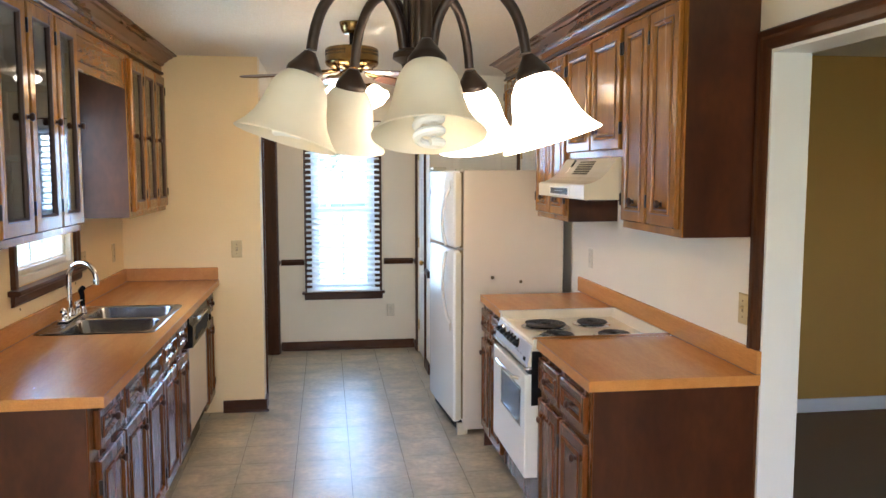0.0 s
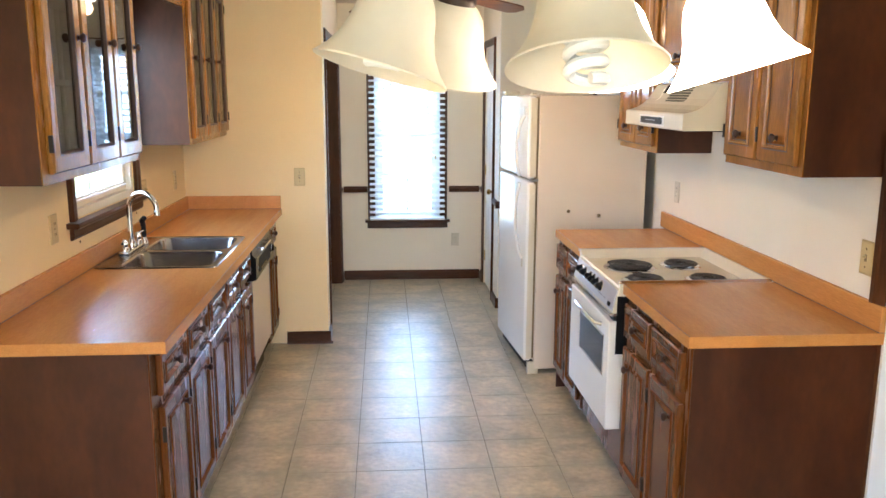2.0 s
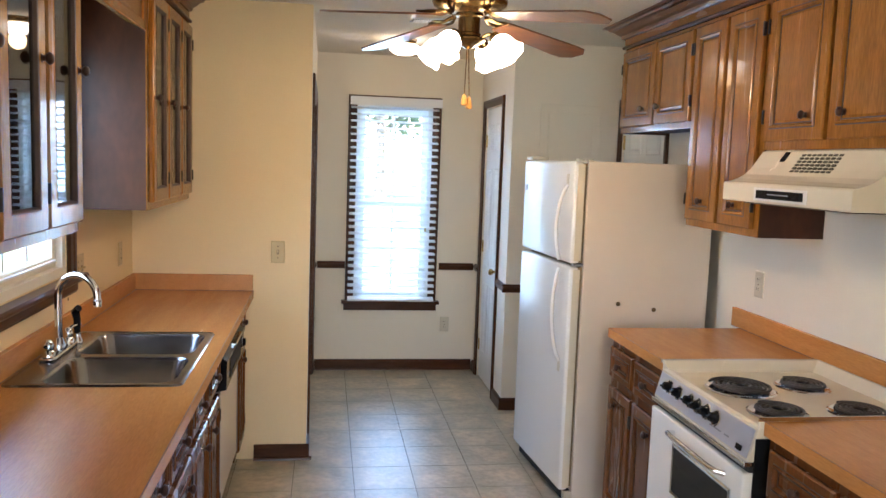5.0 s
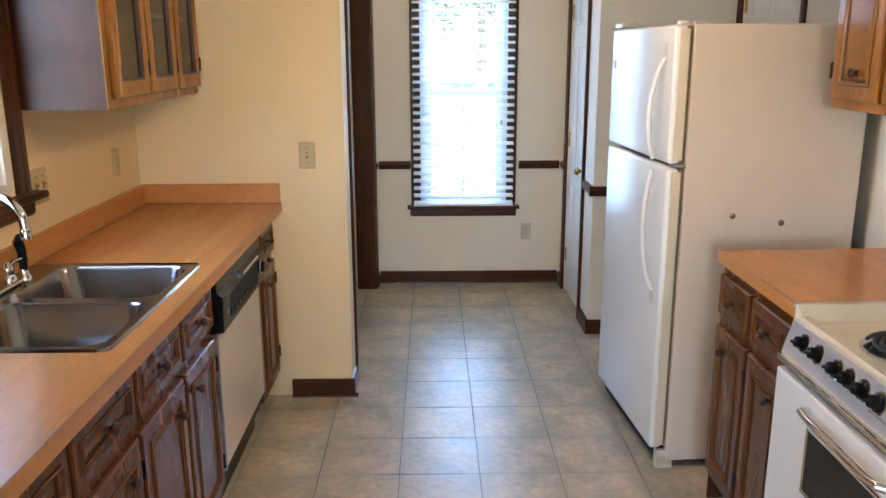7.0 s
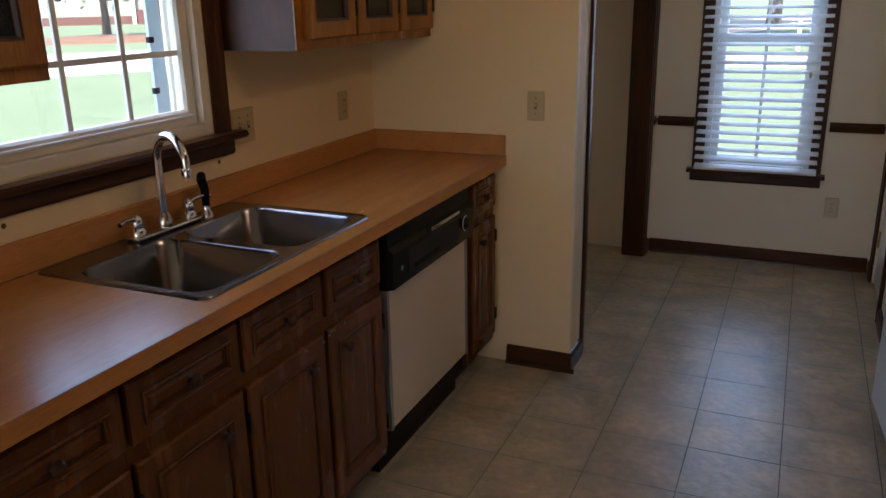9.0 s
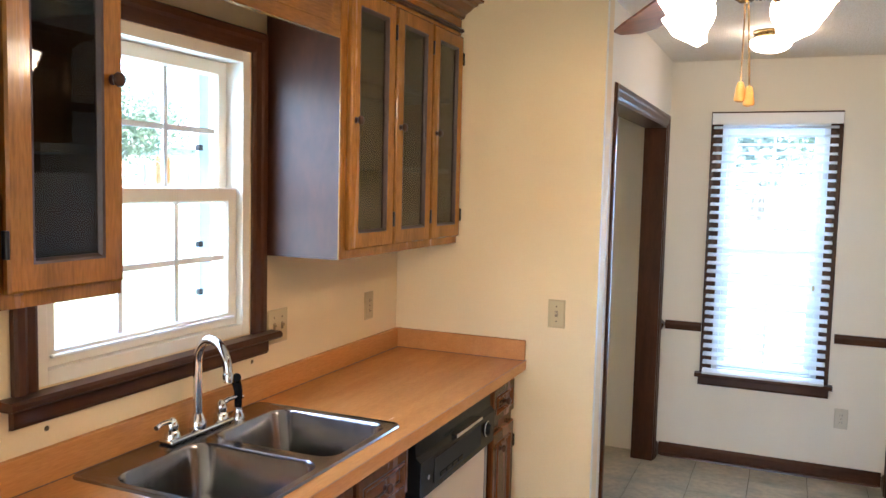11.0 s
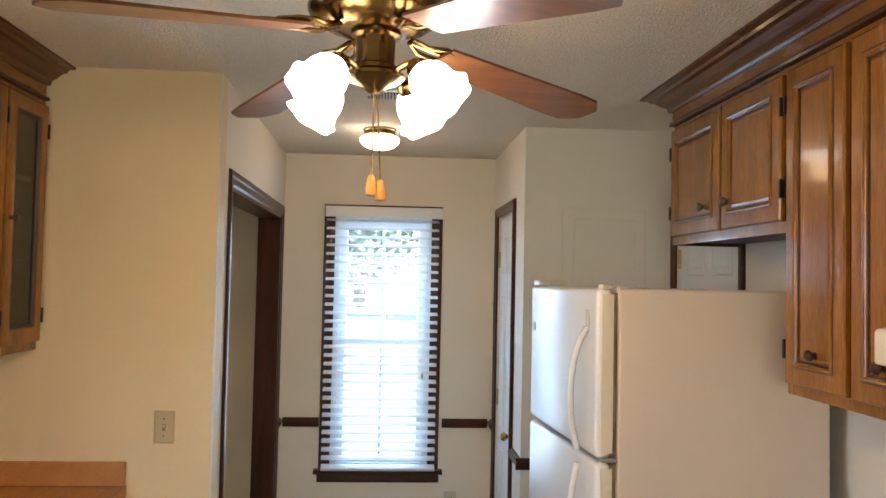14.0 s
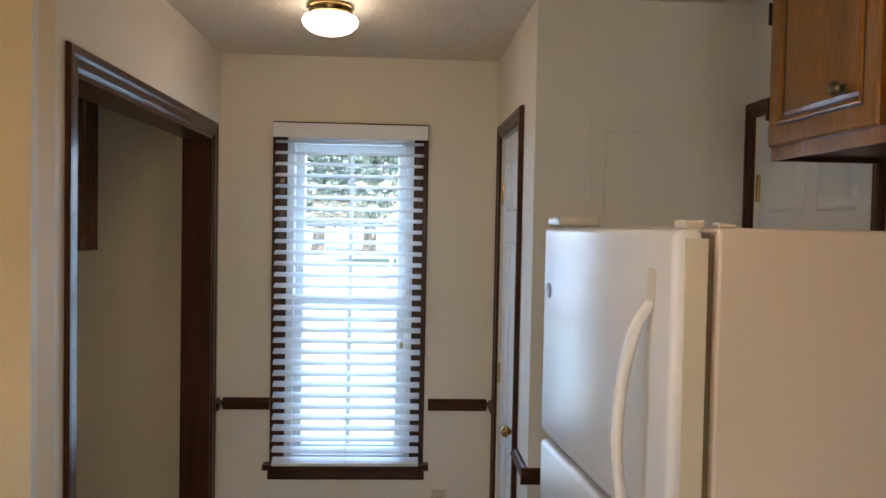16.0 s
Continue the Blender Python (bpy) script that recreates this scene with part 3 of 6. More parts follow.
def counter(side, y0, y1, z=0.914, hole=None):
    s = 1 if side == "L" else -1
    xb = XL + 0.002 if side == "L" else XR - 0.002
    xe = 0.645 if side == "L" else 2.262
    a, b = sorted((xb, xe))
    r = root("countertop", ((a + b) / 2, (y0 + y1) / 2, CH), "orange-brown wood-grain laminate countertop", "countertop")
    bm = slab_with_hole((a, b, y0, y1), hole, CH, z) if hole else boxes((a, b, y0, y1, CH, z))
    part("top", bm, M["laminate"], r)
    e0, e1 = sorted((xe, xe + s * 0.0012))
    part("edge_strip", boxes((e0, e1, y0, y1, CH - 0.002, z - 0.0015)), M["laminate"], r)
    part("seam", boxes((*sorted((xe - s * 0.0012, xe + s * 0.0008)), y0, y1, z, z + 0.0004)), M["lam_edge"], r)
    return r


sink_c = counter("L", 0.0, YS - 0.002, hole=(0.105, 0.575, 1.075, 1.775))
counter("R", -0.05, 0.655)
counter("R", 1.335, 1.945)


def backsplash(name, spec, label):
    r = root(name, ((spec[0] + spec[1]) / 2, (spec[2] + spec[3]) / 2, spec[4]), label, "backsplash")
    part("board", boxes(spec, bevel=0.002), M["laminate"], r)
    x0, x1, y0, y1, z0, z1 = spec
    part("caulk_line", boxes((x0 - 0.0008, x1 + 0.0008, y0, y1, z0 - 0.0003, z0 + 0.0022)), M["lam_edge"], r, "dark seam along the countertop")
    return r


backsplash("backsplash", (XL + 0.001, XL + 0.020, 0.0, YS - 0.022, 0.9145, 0.998), "wood-grain laminate backsplash along the sink wall")
backsplash("backsplash", (XL + 0.001, 0.643, YS - 0.021, YS - 0.002, 0.9145, 0.998), "wood-grain laminate backsplash at the end wall")
backsplash("backsplash", (XR - 0.020, XR - 0.001, -0.05, 2.02, 0.9145, 1.0), "wood-grain laminate backsplash behind the range")

# ---- openings: casings, doors, rails ----
CAS = [(0, 0), (0.07, 0), (0.07, 0.012), (0.064, 0.018), (0.045, 0.018), (0.035, 0.014), (0.012, 0.012), (0.004, 0.009), (0, 0.006)]


def casing(name, plane, d, u0, u1, z0, z1, label, sides=(1, 1), width=0.07, mtl=None, extra=0.0):
    """Mitred casing on a wall face. plane: ('x', x, sign) or ('y', y, sign); u0..u1 opening along the wall."""
    ax, w, sg = plane
    r = root(name, (w, (u0 + u1) / 2, 0) if ax == "x" else ((u0 + u1) / 2, w, 0), label, "casing", "", "structure")
    k = width / 0.07

    def vert(bm, u, z, dd):
        return bm.verts.new((w + sg * dd, u, z) if ax == "x" else (u, w + sg * dd, z))
    def strip(nm, ends, mt):
        bm = bmesh.new()
        rings = []
        for (u, z, gu, gz) in ends:
            rings.append([vert(bm, u + gu * p * k, z + gz * p * k, q * d) for p, q in CAS])
        n = len(CAS)
        for a, b in zip(rings, rings[1:]):
            for i in range(n):
                bm.faces.new((a[i], a[(i + 1) % n], b[(i + 1) % n], b[i]))
        bm.faces.new(rings[0][::-1])
        bm.faces.new(rings[-1])
        part(nm, bm, mt, r)
    if sides[0]:
        strip("side_casing", [(u0, z0, -1, 0), (u0, z1, -1, 1)], mtl or M["trim"])
    if sides[1]:
        strip("side_casing", [(u1, z0, 1, 0), (u1, z1, 1, 1)], mtl or M["trim"])
    strip("head_casing", [(u0, z1, -1 if sides[0] else 0, 1), (u1, z1, 1 if sides[1] else 0, 1)], M["trim_h"])
    return r


casing("casing_next_room", ("x", XR, -1), 1.1, -2.2, EY, 0, 2.06, "dark stained casing of the opening to the next room", (1, 1))
jn = root("jamb_next_room", (XR + 0.07, -1.1, 0), "white painted jamb lining of the opening", "jamb", "", "structure")
part("side_jamb", boxes((XR - 0.002, XR + 0.142, EY - 0.012, EY, 0, 2.06)), M["white_paint"], jn)
part("head_jamb", boxes((XR - 0.002, XR + 0.142, -2.2, EY - 0.012, 2.048, 2.06)), M["white_paint"], jn)
casing("casing_alcove", ("x", ALX, 1), 0.75, OY0, OY1, 0, OZ, "dark stained casing of the wide opening", (1, 1), 0.062)
ja = root("jamb_alcove", (ALX - 0.06, 3.8, 0), "dark stained jamb lining of the wide opening", "jamb", "", "structure")
part("side_jamb", boxes((ALX - 0.125, ALX + 0.002, OY1 - 0.014, OY1, 0, OZ)), M["trim"], ja)
part("side_jamb", boxes((ALX - 0.125, ALX + 0.002, OY0, OY0 + 0.014, 0, OZ)), M["trim"], ja)
part("head_jamb", boxes((ALX - 0.125, ALX + 0.002, OY0 + 0.014, OY1 - 0.014, OZ - 0.014, OZ)), M["trim_h"], ja)
casing("casing_pantry", ("x", ARX, -1), 1.0, PY0, PY1, 0, PZ, "dark stained casing of the pantry door", (1, 1), 0.055)
casing("casing_side_door", ("x", XR, -1), 1.0, DY0, DY1, 0, DZ, "dark stained casing of the white door behind the fridge", (1, 1), 0.05)

BB = [(0, 0), (0.016, 0), (0.016, 0.062), (0.012, 0.07), (0.008, 0.076), (0, 0.08)]
RAIL = [(0, 0.785), (0.012, 0.787), (0.016, 0.798), (0.020, 0.806), (0.024, 0.815), (0.024, 0.824), (0.014, 0.83), (0.008, 0.838), (0, 0.840)]


def run(prof, plane, a, b, bm):
    ax, w, sg = plane
    return extrude_profile(bm, [(w + sg * p, z) for p, z in prof], "y" if ax == "x" else "x", a, b)


bb = root("baseboard", (1.5, YF, 0), "dark stained baseboard around kitchen and alcove", "baseboard", "", "structure")
for spec in (((("y", YS, -1), 0.655, ALX + 0.016)), (("x", ALX, 1), YS, OY0 - 0.064), (("x", ALX, 1), OY1 + 0.064, YF), (("y", YF, -1), ALX + 0.017, ARX - 0.017),
             (("x", ARX, -1), PY1 + 0.06, YF - 0.017), (("x", ARX, -1), YP, PY0 - 0.06), (("y", YP, -1), ARX - 0.016, XR)):
    part("board", run(BB, *spec, bmesh.new()), M["trim_h"], bb)
shoe = root("quarter_round", (1.5, YF, 0), "dark stained shoe moulding at the floor", "moulding", "", "structure")
SH = [(0.0165, 0), (0.030, 0), (0.028, 0.008), (0.0235, 0.0135), (0.0165, 0.016)]
for spec in ((("y", YS, -1), 0.655, ALX + 0.03), (("y", YF, -1), ALX + 0.03, ARX - 0.03)):
    part("strip", run(SH, *spec, bmesh.new()), M["trim_h"], shoe)
cr = root("chair_rail", (1.5, YF, 0.785), "dark stained chair rail", "rail", "", "structure")
for spec in ((("y", YF, -1), ALX + 0.025, 1.165), (("y", YF, -1), 1.885, ARX - 0.025), (("x", ALX, 1), OY1 + 0.063, YF), (("x", ARX, -1), PY1 + 0.057, YF), (("x", ARX, -1), YP, PY0 - 0.057), (("y", YP, -1), ARX - 0.024, 2.6)):
    part("rail", run(RAIL, *spec, bmesh.new()), M["trim_h"], cr)
# white corner bead at the end of the cross wall
structure("corner_bead", boxes((ALX + 0.0003, ALX + 0.0015, YS, YS + 0.03, 0.08, ZC)), M["wall_white"], "painted metal corner bead", "trim")


# ---- appliances ----
M["enamel"] = mat("almond_white_enamel", (0.685, 0.59, 0.485), 0.30, color2=(0.655, 0.56, 0.455), scale=3, bump=0.08, bump_scale=420, rough_var=0.04)
M["enamel_white"] = mat("white_enamel", (0.75, 0.72, 0.665), 0.27, color2=(0.75, 0.73, 0.68), scale=3, bump=0.06, bump_scale=420)
M["almond"] = mat("almond_enamel", (0.69, 0.62, 0.48), 0.25, color2=(0.65, 0.58, 0.445), scale=8, rough_var=0.06)
M["gasket"] = mat("tan_door_gasket", (0.24, 0.17, 0.085), 0.6, color2=(0.17, 0.12, 0.06), scale=20)
M["chrome"] = mat("chrome", (0.75, 0.76, 0.78), 0.09, 1.0, color2=(0.70, 0.71, 0.73), scale=10)
M["steel"] = mat("brushed_steel", (0.30, 0.30, 0.31), 0.2, 1.0, color2=(0.22, 0.22, 0.23), scale=6, stretch=(2, 14, 2), rough_var=0.08, fine=0.15)
M["black"] = mat("black_plastic", (0.007, 0.007, 0.008), 0.2, color2=(0.011, 0.011, 0.011), scale=14, spec=0.1)
M["coil"] = mat("burner_coil", (0.025, 0.023, 0.022), 0.5, 0.3, color2=(0.05, 0.045, 0.04), scale=40)
M["dark_gap"] = mat("dark_recess", (0.012, 0.011, 0.010), 0.8)
M["smoked"] = mat("smoked_oven_glass", (0.014, 0.018, 0.020), 0.06, color2=(0.008, 0.010, 0.012), scale=5, spec=0.3)
M["fascia"] = mat("silver_control_fascia", (0.50, 0.50, 0.53), 0.35, 0.4, color2=(0.44, 0.44, 0.47), scale=8)
M["vent_shadow"] = mat("shaded_vent_slot", (0.085, 0.070, 0.040), 0.7, color2=(0.06, 0.05, 0.03), scale=30)
M["badge"] = mat("grey_print", (0.25, 0.25, 0.26), 0.5)


def fridge():
    y0, y1 = 2.13, 2.845
    xb, xd, xf, top = 2.84, 2.193, 2.128, 1.645
    r = root("refrigerator", (xf, y0, 0), "almond-white top-freezer refrigerator with curved handles", "refrigerator")
    part("body", box(bmesh.new(), xd, xb, y0, y1, 0.03, top, 0.006), M["enamel"], r, "almond-white textured side")
    part("gasket", boxes((xd - 0.019, xd, y0 + 0.012, y1 - 0.012, 0.10, 1.155), (xd - 0.019, xd, y0 + 0.012, y1 - 0.012, 1.175, top - 0.012)), M["gasket"], r, "tan door gasket")
    for nm, z0, z1 in (("freezer_door", 1.172, top - 0.002), ("fridge_door", 0.085, 1.158)):
        d = part(nm, box(bmesh.new(), xf, xd - 0.019, y0 - 0.001, y1 + 0.001, z0, z1, 0.014, seg=3), M["enamel_white"], r, "white enamel door", True)
        part("end_cap", boxes((xf + 0.016, xd - 0.016, y0 - 0.0035, y0 - 0.0012, z0 + 0.014, z1 - 0.014)), M["almond"], d, "yellowed door edge")
        up = nm == "freezer_door"
        za, zb = (z0 + 0.012, z0 + 0.36) if up else (z1 - 0.012, z1 - 0.46)
        hy = y0 + 0.075
        n = 12
        pts = []
        for k in range(n + 1):
            f = k / n
            z = za + (zb - za) * f
            out = 0.045 * math.sin(min(1, f * 1.25 + 0.12) * math.pi) ** 0.7 if f < 0.72 else 0.016
            pts.append((xf - max(0.004, 0.050 * math.sin(math.pi * min(1, 0.12 + 0.88 * f)) ** 0.6), hy, z))
        pts[-1] = (xf - 0.002, hy, zb)
        part("handle", tube(bmesh.new(), pts, [0.0095] * (n + 1), 10), M["enamel_white"], d, "curved almond-white handle", True)
        part("handle_pad", box(bmesh.new(), xf - 0.004, xf, hy - 0.013, hy + 0.013, min(zb, zb + (0.05 if up else -0.05)), max(zb, zb + (0.05 if up else -0.05)), 0.0015), M["almond"], d)
    part("badge", spun([(0, 0.002), (0.016, 0.002), (0.017, 0.0), (0, 0)], pose(xf, y1 - 0.05, 1.50, 0, -90, 0), 18), M["badge"], r, "small round badge")
    part("hinge_cover", box(bmesh.new(), xf + 0.006, xf + 0.10, y1 - 0.10, y1 - 0.005, top, top + 0.020, 0.006), M["almond"], r)
    part("hinge_cover", box(bmesh.new(), xf + 0.02, xf + 0.05, y0 + 0.01, y0 + 0.05, top - 0.002, top + 0.01, 0.003), M["almond"], r)
    part("corner_cap", box(bmesh.new(), xd, xd + 0.028, y0 + 0.002, y0 + 0.022, top, top + 0.007, 0.002), M["almond"], r)
    part("mid_hinge", box(bmesh.new(), xf + 0.02, xd + 0.004, y0 + 0.002, y0 + 0.04, 1.159, 1.171, 0.002), M["badge"], r, "grey centre hinge")
    part("base_grille", boxes((xd - 0.03, xd, y0 + 0.02, y1 - 0.02, 0.025, 0.08)), M["dark_gap"], r, "dark base grille")
    part("foot_bracket", box(bmesh.new(), xd - 0.035, xd + 0.03, y0 + 0.002, y0 + 0.035, 0.0, 0.075, 0.003), M["almond"], r)
    for yy in (y0 + 0.03, y1 - 0.05):
        part("roller", spun([(0, -0.012), (0.015, -0.012), (0.015, 0.012), (0, 0.012)], pose(xb - 0.06, yy + 0.015, 0.015, 90, 0, 0), 14), M["black"], r)
    for x, z in ((2.378, 0.984), (2.562, 0.955)):
        part("bolt", spun([(0, 0.010), (0.006, 0.009), (0.010, 0.005), (0.011, 0.0), (0, 0)], pose(x, y0, z, 90, 0, 0), 12), M["brass_dark"], r, "dark side plug", True)
    part("back_panel", boxes((xb, xb + 0.012, y0 + 0.03, y1 - 0.03, 0.05, top - 0.03)), M["dark_gap"], r, "dark rear panel")
    r.rotation_euler.z = radians(4.4)


fridge()


def range_cooker():
    y0, y1 = 0.66, 1.33
    xf, xb, z = 2.245, 2.872, 0.917
    r = root("range", (2.55, (y0 + y1) / 2, 0), "almond drop-in electric range with four coil burners", "range")
    part("carcass", boxes((2.30, xb, y0 + 0.004, y1 - 0.004, 0.10, 0.84)), M["badge"], r, "dark steel carcass")
    # recessed pan with lips at both sides and the back, open to the sloping front
    zt = 0.884
    outer = [(xf + 0.004, y1), (xb, y1), (xb, y0), (xf + 0.004, y0)]
    mid = [(xf + 0.004, y1 - 0.010), (xb - 0.012, y1 - 0.010), (xb - 0.012, y0 + 0.010), (xf + 0.004, y0 + 0.010)]
    inner = [(xf + 0.018, y1 - 0.030), (xb - 0.042, y1 - 0.030), (xb - 0.042, y0 + 0.030), (xf + 0.018, y0 + 0.030)]
    bm = bmesh.new()
    lows = [bm.verts.new((x, y, zt - 0.02)) for x, y in outer]
    tops = [bm.verts.new((x, y, z + 0.006)) for x, y in outer]
    mids = [bm.verts.new((x, y, z + 0.006)) for x, y in mid]
    inn = [bm.verts.new((x, y, zt)) for x, y in inner]
    for a, b in ((lows, tops), (tops, mids), (mids, inn)):
        for k in range(3):
            bm.faces.new((a[k], a[k + 1], b[k + 1], b[k]))
    bm.faces.new(inn)
    for k in (0, 3):
        bm.faces.new((lows[k], tops[k], mids[k], inn[k]))
    bm.faces.new((lows[0], inn[0], inn[3], lows[3]))
    part("cooktop", bm, M["almond"], r, "almond enamel cooktop")
    for ya, yb in ((y0 - 0.004, y0 - 0.0005), (y1 + 0.0005, y1 + 0.004)):
        part("trim_rim", boxes((xf - 0.002, xb, ya, yb, z - 0.003, z + 0.009)), M["chrome"], r, "thin metal edge trim")
    for x, y, rad in ((2.415, 1.072, 0.102), (2.655, 1.095, 0.078), (2.398, 0.812, 0.078), (2.662, 0.800, 0.078)):
        b = part("burner", spiral(x, y, zt + 0.016, rad), M["coil"], r, "black coil burner", True)
        part("drip_ring", spun([(rad + 0.012, 0.0), (rad + 0.016, 0.004), (rad + 0.010, 0.007), (rad + 0.002, 0.004), (rad * 0.6, 0.001), (0.02, 0.001), (0, 0.001)], pose(x, y, zt), 36), M["chrome"], b, "chrome drip bowl", True)
        part("support", boxes((-rad, rad, -0.004, 0.004, 0.003, 0.009), (-0.004, 0.004, -rad, -0.005, 0.003, 0.009), (-0.004, 0.004, 0.005, rad, 0.003, 0.009), m=pose(x, y, zt, 0, 0, 30)), M["steel"], b)
    # slanting control panel
    pz0, pz1 = 0.792, zt + 0.012
    bm = extrude_profile(bmesh.new(), [(xf + 0.03, pz1), (xf + 0.012, pz1), (xf + 0.004, pz1 - 0.006), (xf - 0.022, pz0), (xf + 0.05, pz0)], "y", y0 + 0.002, y1 - 0.002)
    cp = part("control_panel", bm, M["almond"], r, "sloping control panel")
    dx, dz = -0.026, pz0 - (pz1 - 0.006)
    ln = math.hypot(dx, dz)
    tilt = math.degrees(math.atan2(-dx, -dz))
    mm = Matrix.Translation((xf - 0.009, 0, (pz0 + pz1 - 0.006) / 2)) @ pose(0, 0, 0, 0, -90 + tilt, 0)
    plate = boxes((-0.043, 0.043, y0 + 0.012, y1 - 0.012, 0.001, 0.004), m=mm)
    part("fascia", plate, M["fascia"], cp, "brushed metal fascia")
    for y in (1.232, 1.157, 1.065, 1.010, 0.950, 0.885):
        kb = part("control_knob", spun([(0, 0.028), (0.014, 0.027), (0.016, 0.012), (0.021, 0.008), (0.021, 0.005), (0, 0.005)], mm @ pose(0.008, y, 0), 16), M["black"], cp, "black control knob", True)
        part("grip", boxes((-0.004, 0.004, -0.016, 0.016, 0.020, 0.034), bevel=0.002, m=mm @ pose(0.008, y, 0, 0, 0, 20)), M["black"], kb)
        part("dial_ring", spun([(0.0215, 0.005), (0.025, 0.0065), (0.027, 0.004), (0.0215, 0.0035)], mm @ pose(0.008, y, 0), 20), M["chrome"], kb)
    for y, w in ((0.86, 0.05), (0.80, 0.03), (0.90, 0.02)):
        part("print_bar", boxes((-0.022, -0.017, y - w / 2, y + w / 2, 0.0041, 0.0046), m=mm), M["badge"], cp)
    part("rocker_switch", boxes((-0.035, -0.018, 0.705, 0.735, 0.004, 0.009), bevel=0.001, m=mm), M["black"], cp)
    # ledge and oven door
    part("ledge", boxes((xf - 0.034, 2.30, y0 + 0.004, y1 - 0.004, 0.776, 0.791), bevel=0.003), M["chrome"], r, "chrome ledge")
    part("vent_gap", boxes((xf - 0.012, 2.30, y0 + 0.012, y1 - 0.012, 0.756, 0.775)), M["dark_gap"], r)
    d = part("oven_door", box(bmesh.new(), xf - 0.032, 2.29, y0 + 0.006, y1 - 0.006, 0.290, 0.756, 0.006), M["enamel_white"], r, "white enamel oven door")
    wm = pose(xf - 0.032, 1.125, 0.505, 0, 0, -90)
    part("window_trim", rings_panel(bmesh.new(), 0.40, 0.180, [(0, 0), (0, 0.004), (0.005, 0.006), (0.012, 0.004), (0.012, 0.001)], False, wm), M["chrome"], d, "chrome window trim")
    part("window", boxes((0.012, 0.388, -0.003, -0.001, 0.012, 0.168), m=wm), M["smoked"], d, "smoked glass oven window")
    hp = [(xf - 0.034, 1.125, 0.718), (xf - 0.060, 1.115, 0.722), (xf - 0.064, 1.07, 0.722), (xf - 0.064, 0.81, 0.722), (xf - 0.060, 0.775, 0.722), (xf - 0.034, 0.765, 0.718)]
    part("handle", tube(bmesh.new(), hp, 0.0095, 10), M["chrome"], d, "chrome bar handle", True)
    part("kick_panel", boxes((2.288, 2.31, y0 + 0.004, y1 - 0.004, 0.10, 0.286)), M["cab_base"], r, "dark wooden panel under the oven")
    part("toe_board", boxes((2.352, 2.37, y0, y1, 0, 0.10)), M["panel"], r)
    part("side_trim", boxes((xf - 0.004, 2.30, y0 - 0.003, y0 + 0.003, 0.62, z - 0.056)), M["black"], r)


def spiral(x, y, z, rad):
    pts = []
    turns = 5.4 if rad > 0.1 else 4.3
    n = int(turns * 20)
    for k in range(n + 1):
        f = k / n
        a = f * turns * 2 * math.pi
        rr = 0.02 + (rad - 0.02) * f
        pts.append((x + rr * math.cos(a), y + rr * math.sin(a), z))
    return tube(bmesh.new(), pts, 0.0052, 6)


range_cooker()


def hood():
    y0, y1 = 0.634, 1.368
    r = root("range_hood", (2.65, 1.0, 1.53), "almond metal range hood with a curved front", "range hood")
    prof = [(XR - 0.004, 1.518), (2.458, 1.518), (2.455, 1.522), (2.455, 1.578), (2.460, 1.584), (2.482, 1.588), (2.508, 1.597), (2.535, 1.613), (2.560, 1.638), (2.580, 1.667), (2.60, 1.696), (2.615, 1.702), (XR - 0.004, 1.702)]
    part("shell", extrude_profile(bmesh.new(), prof, "y", y0, y1), M["almond"], r)
    part("control_strip", boxes((2.4515, 2.455, 0.845, 1.150, 1.526, 1.570), bevel=0.001), M["enamel_white"], r)
    part("switch_panel", boxes((2.4495, 2.4515, 0.862, 1.132, 1.534, 1.562)), M["black"], r, "black switch panel")
    part("print_bar", boxes((2.4485, 2.4495, 0.94, 1.06, 1.547, 1.551)), M["badge"], r)
    # slots in the curved face, set a little proud along its slope
    a, b = Vector((2.545, 0, 1.6225)), Vector((2.595, 0, 1.6885))
    for row in range(6):
        f = 0.08 + row * 0.165
        p = a.lerp(b, f)
        for col in range(8):
            yy = 0.892 + col * 0.0285
            m = Matrix.Translation((p.x, yy, p.z)) @ pose(0, 0, 0, 0, -53, 0)
            part("vent_slot", boxes((-0.0036, 0.0036, -0.0092, 0.0092, -0.003, 0.0022), m=m), M["vent_shadow"], r)
    part("label", boxes((-0.020, 0.020, -0.012, 0.012, 0, 0.004), m=Matrix.Translation((2.586, 1.195, 1.676)) @ pose(0, 0, 0, 0, -55, 0)), M["black"], r, "black label")
    part("filter", boxes((2.50, XR - 0.05, y0 + 0.08, y1 - 0.08, 1.511, 1.518)), M["steel"], r, "grey mesh filter")


hood()


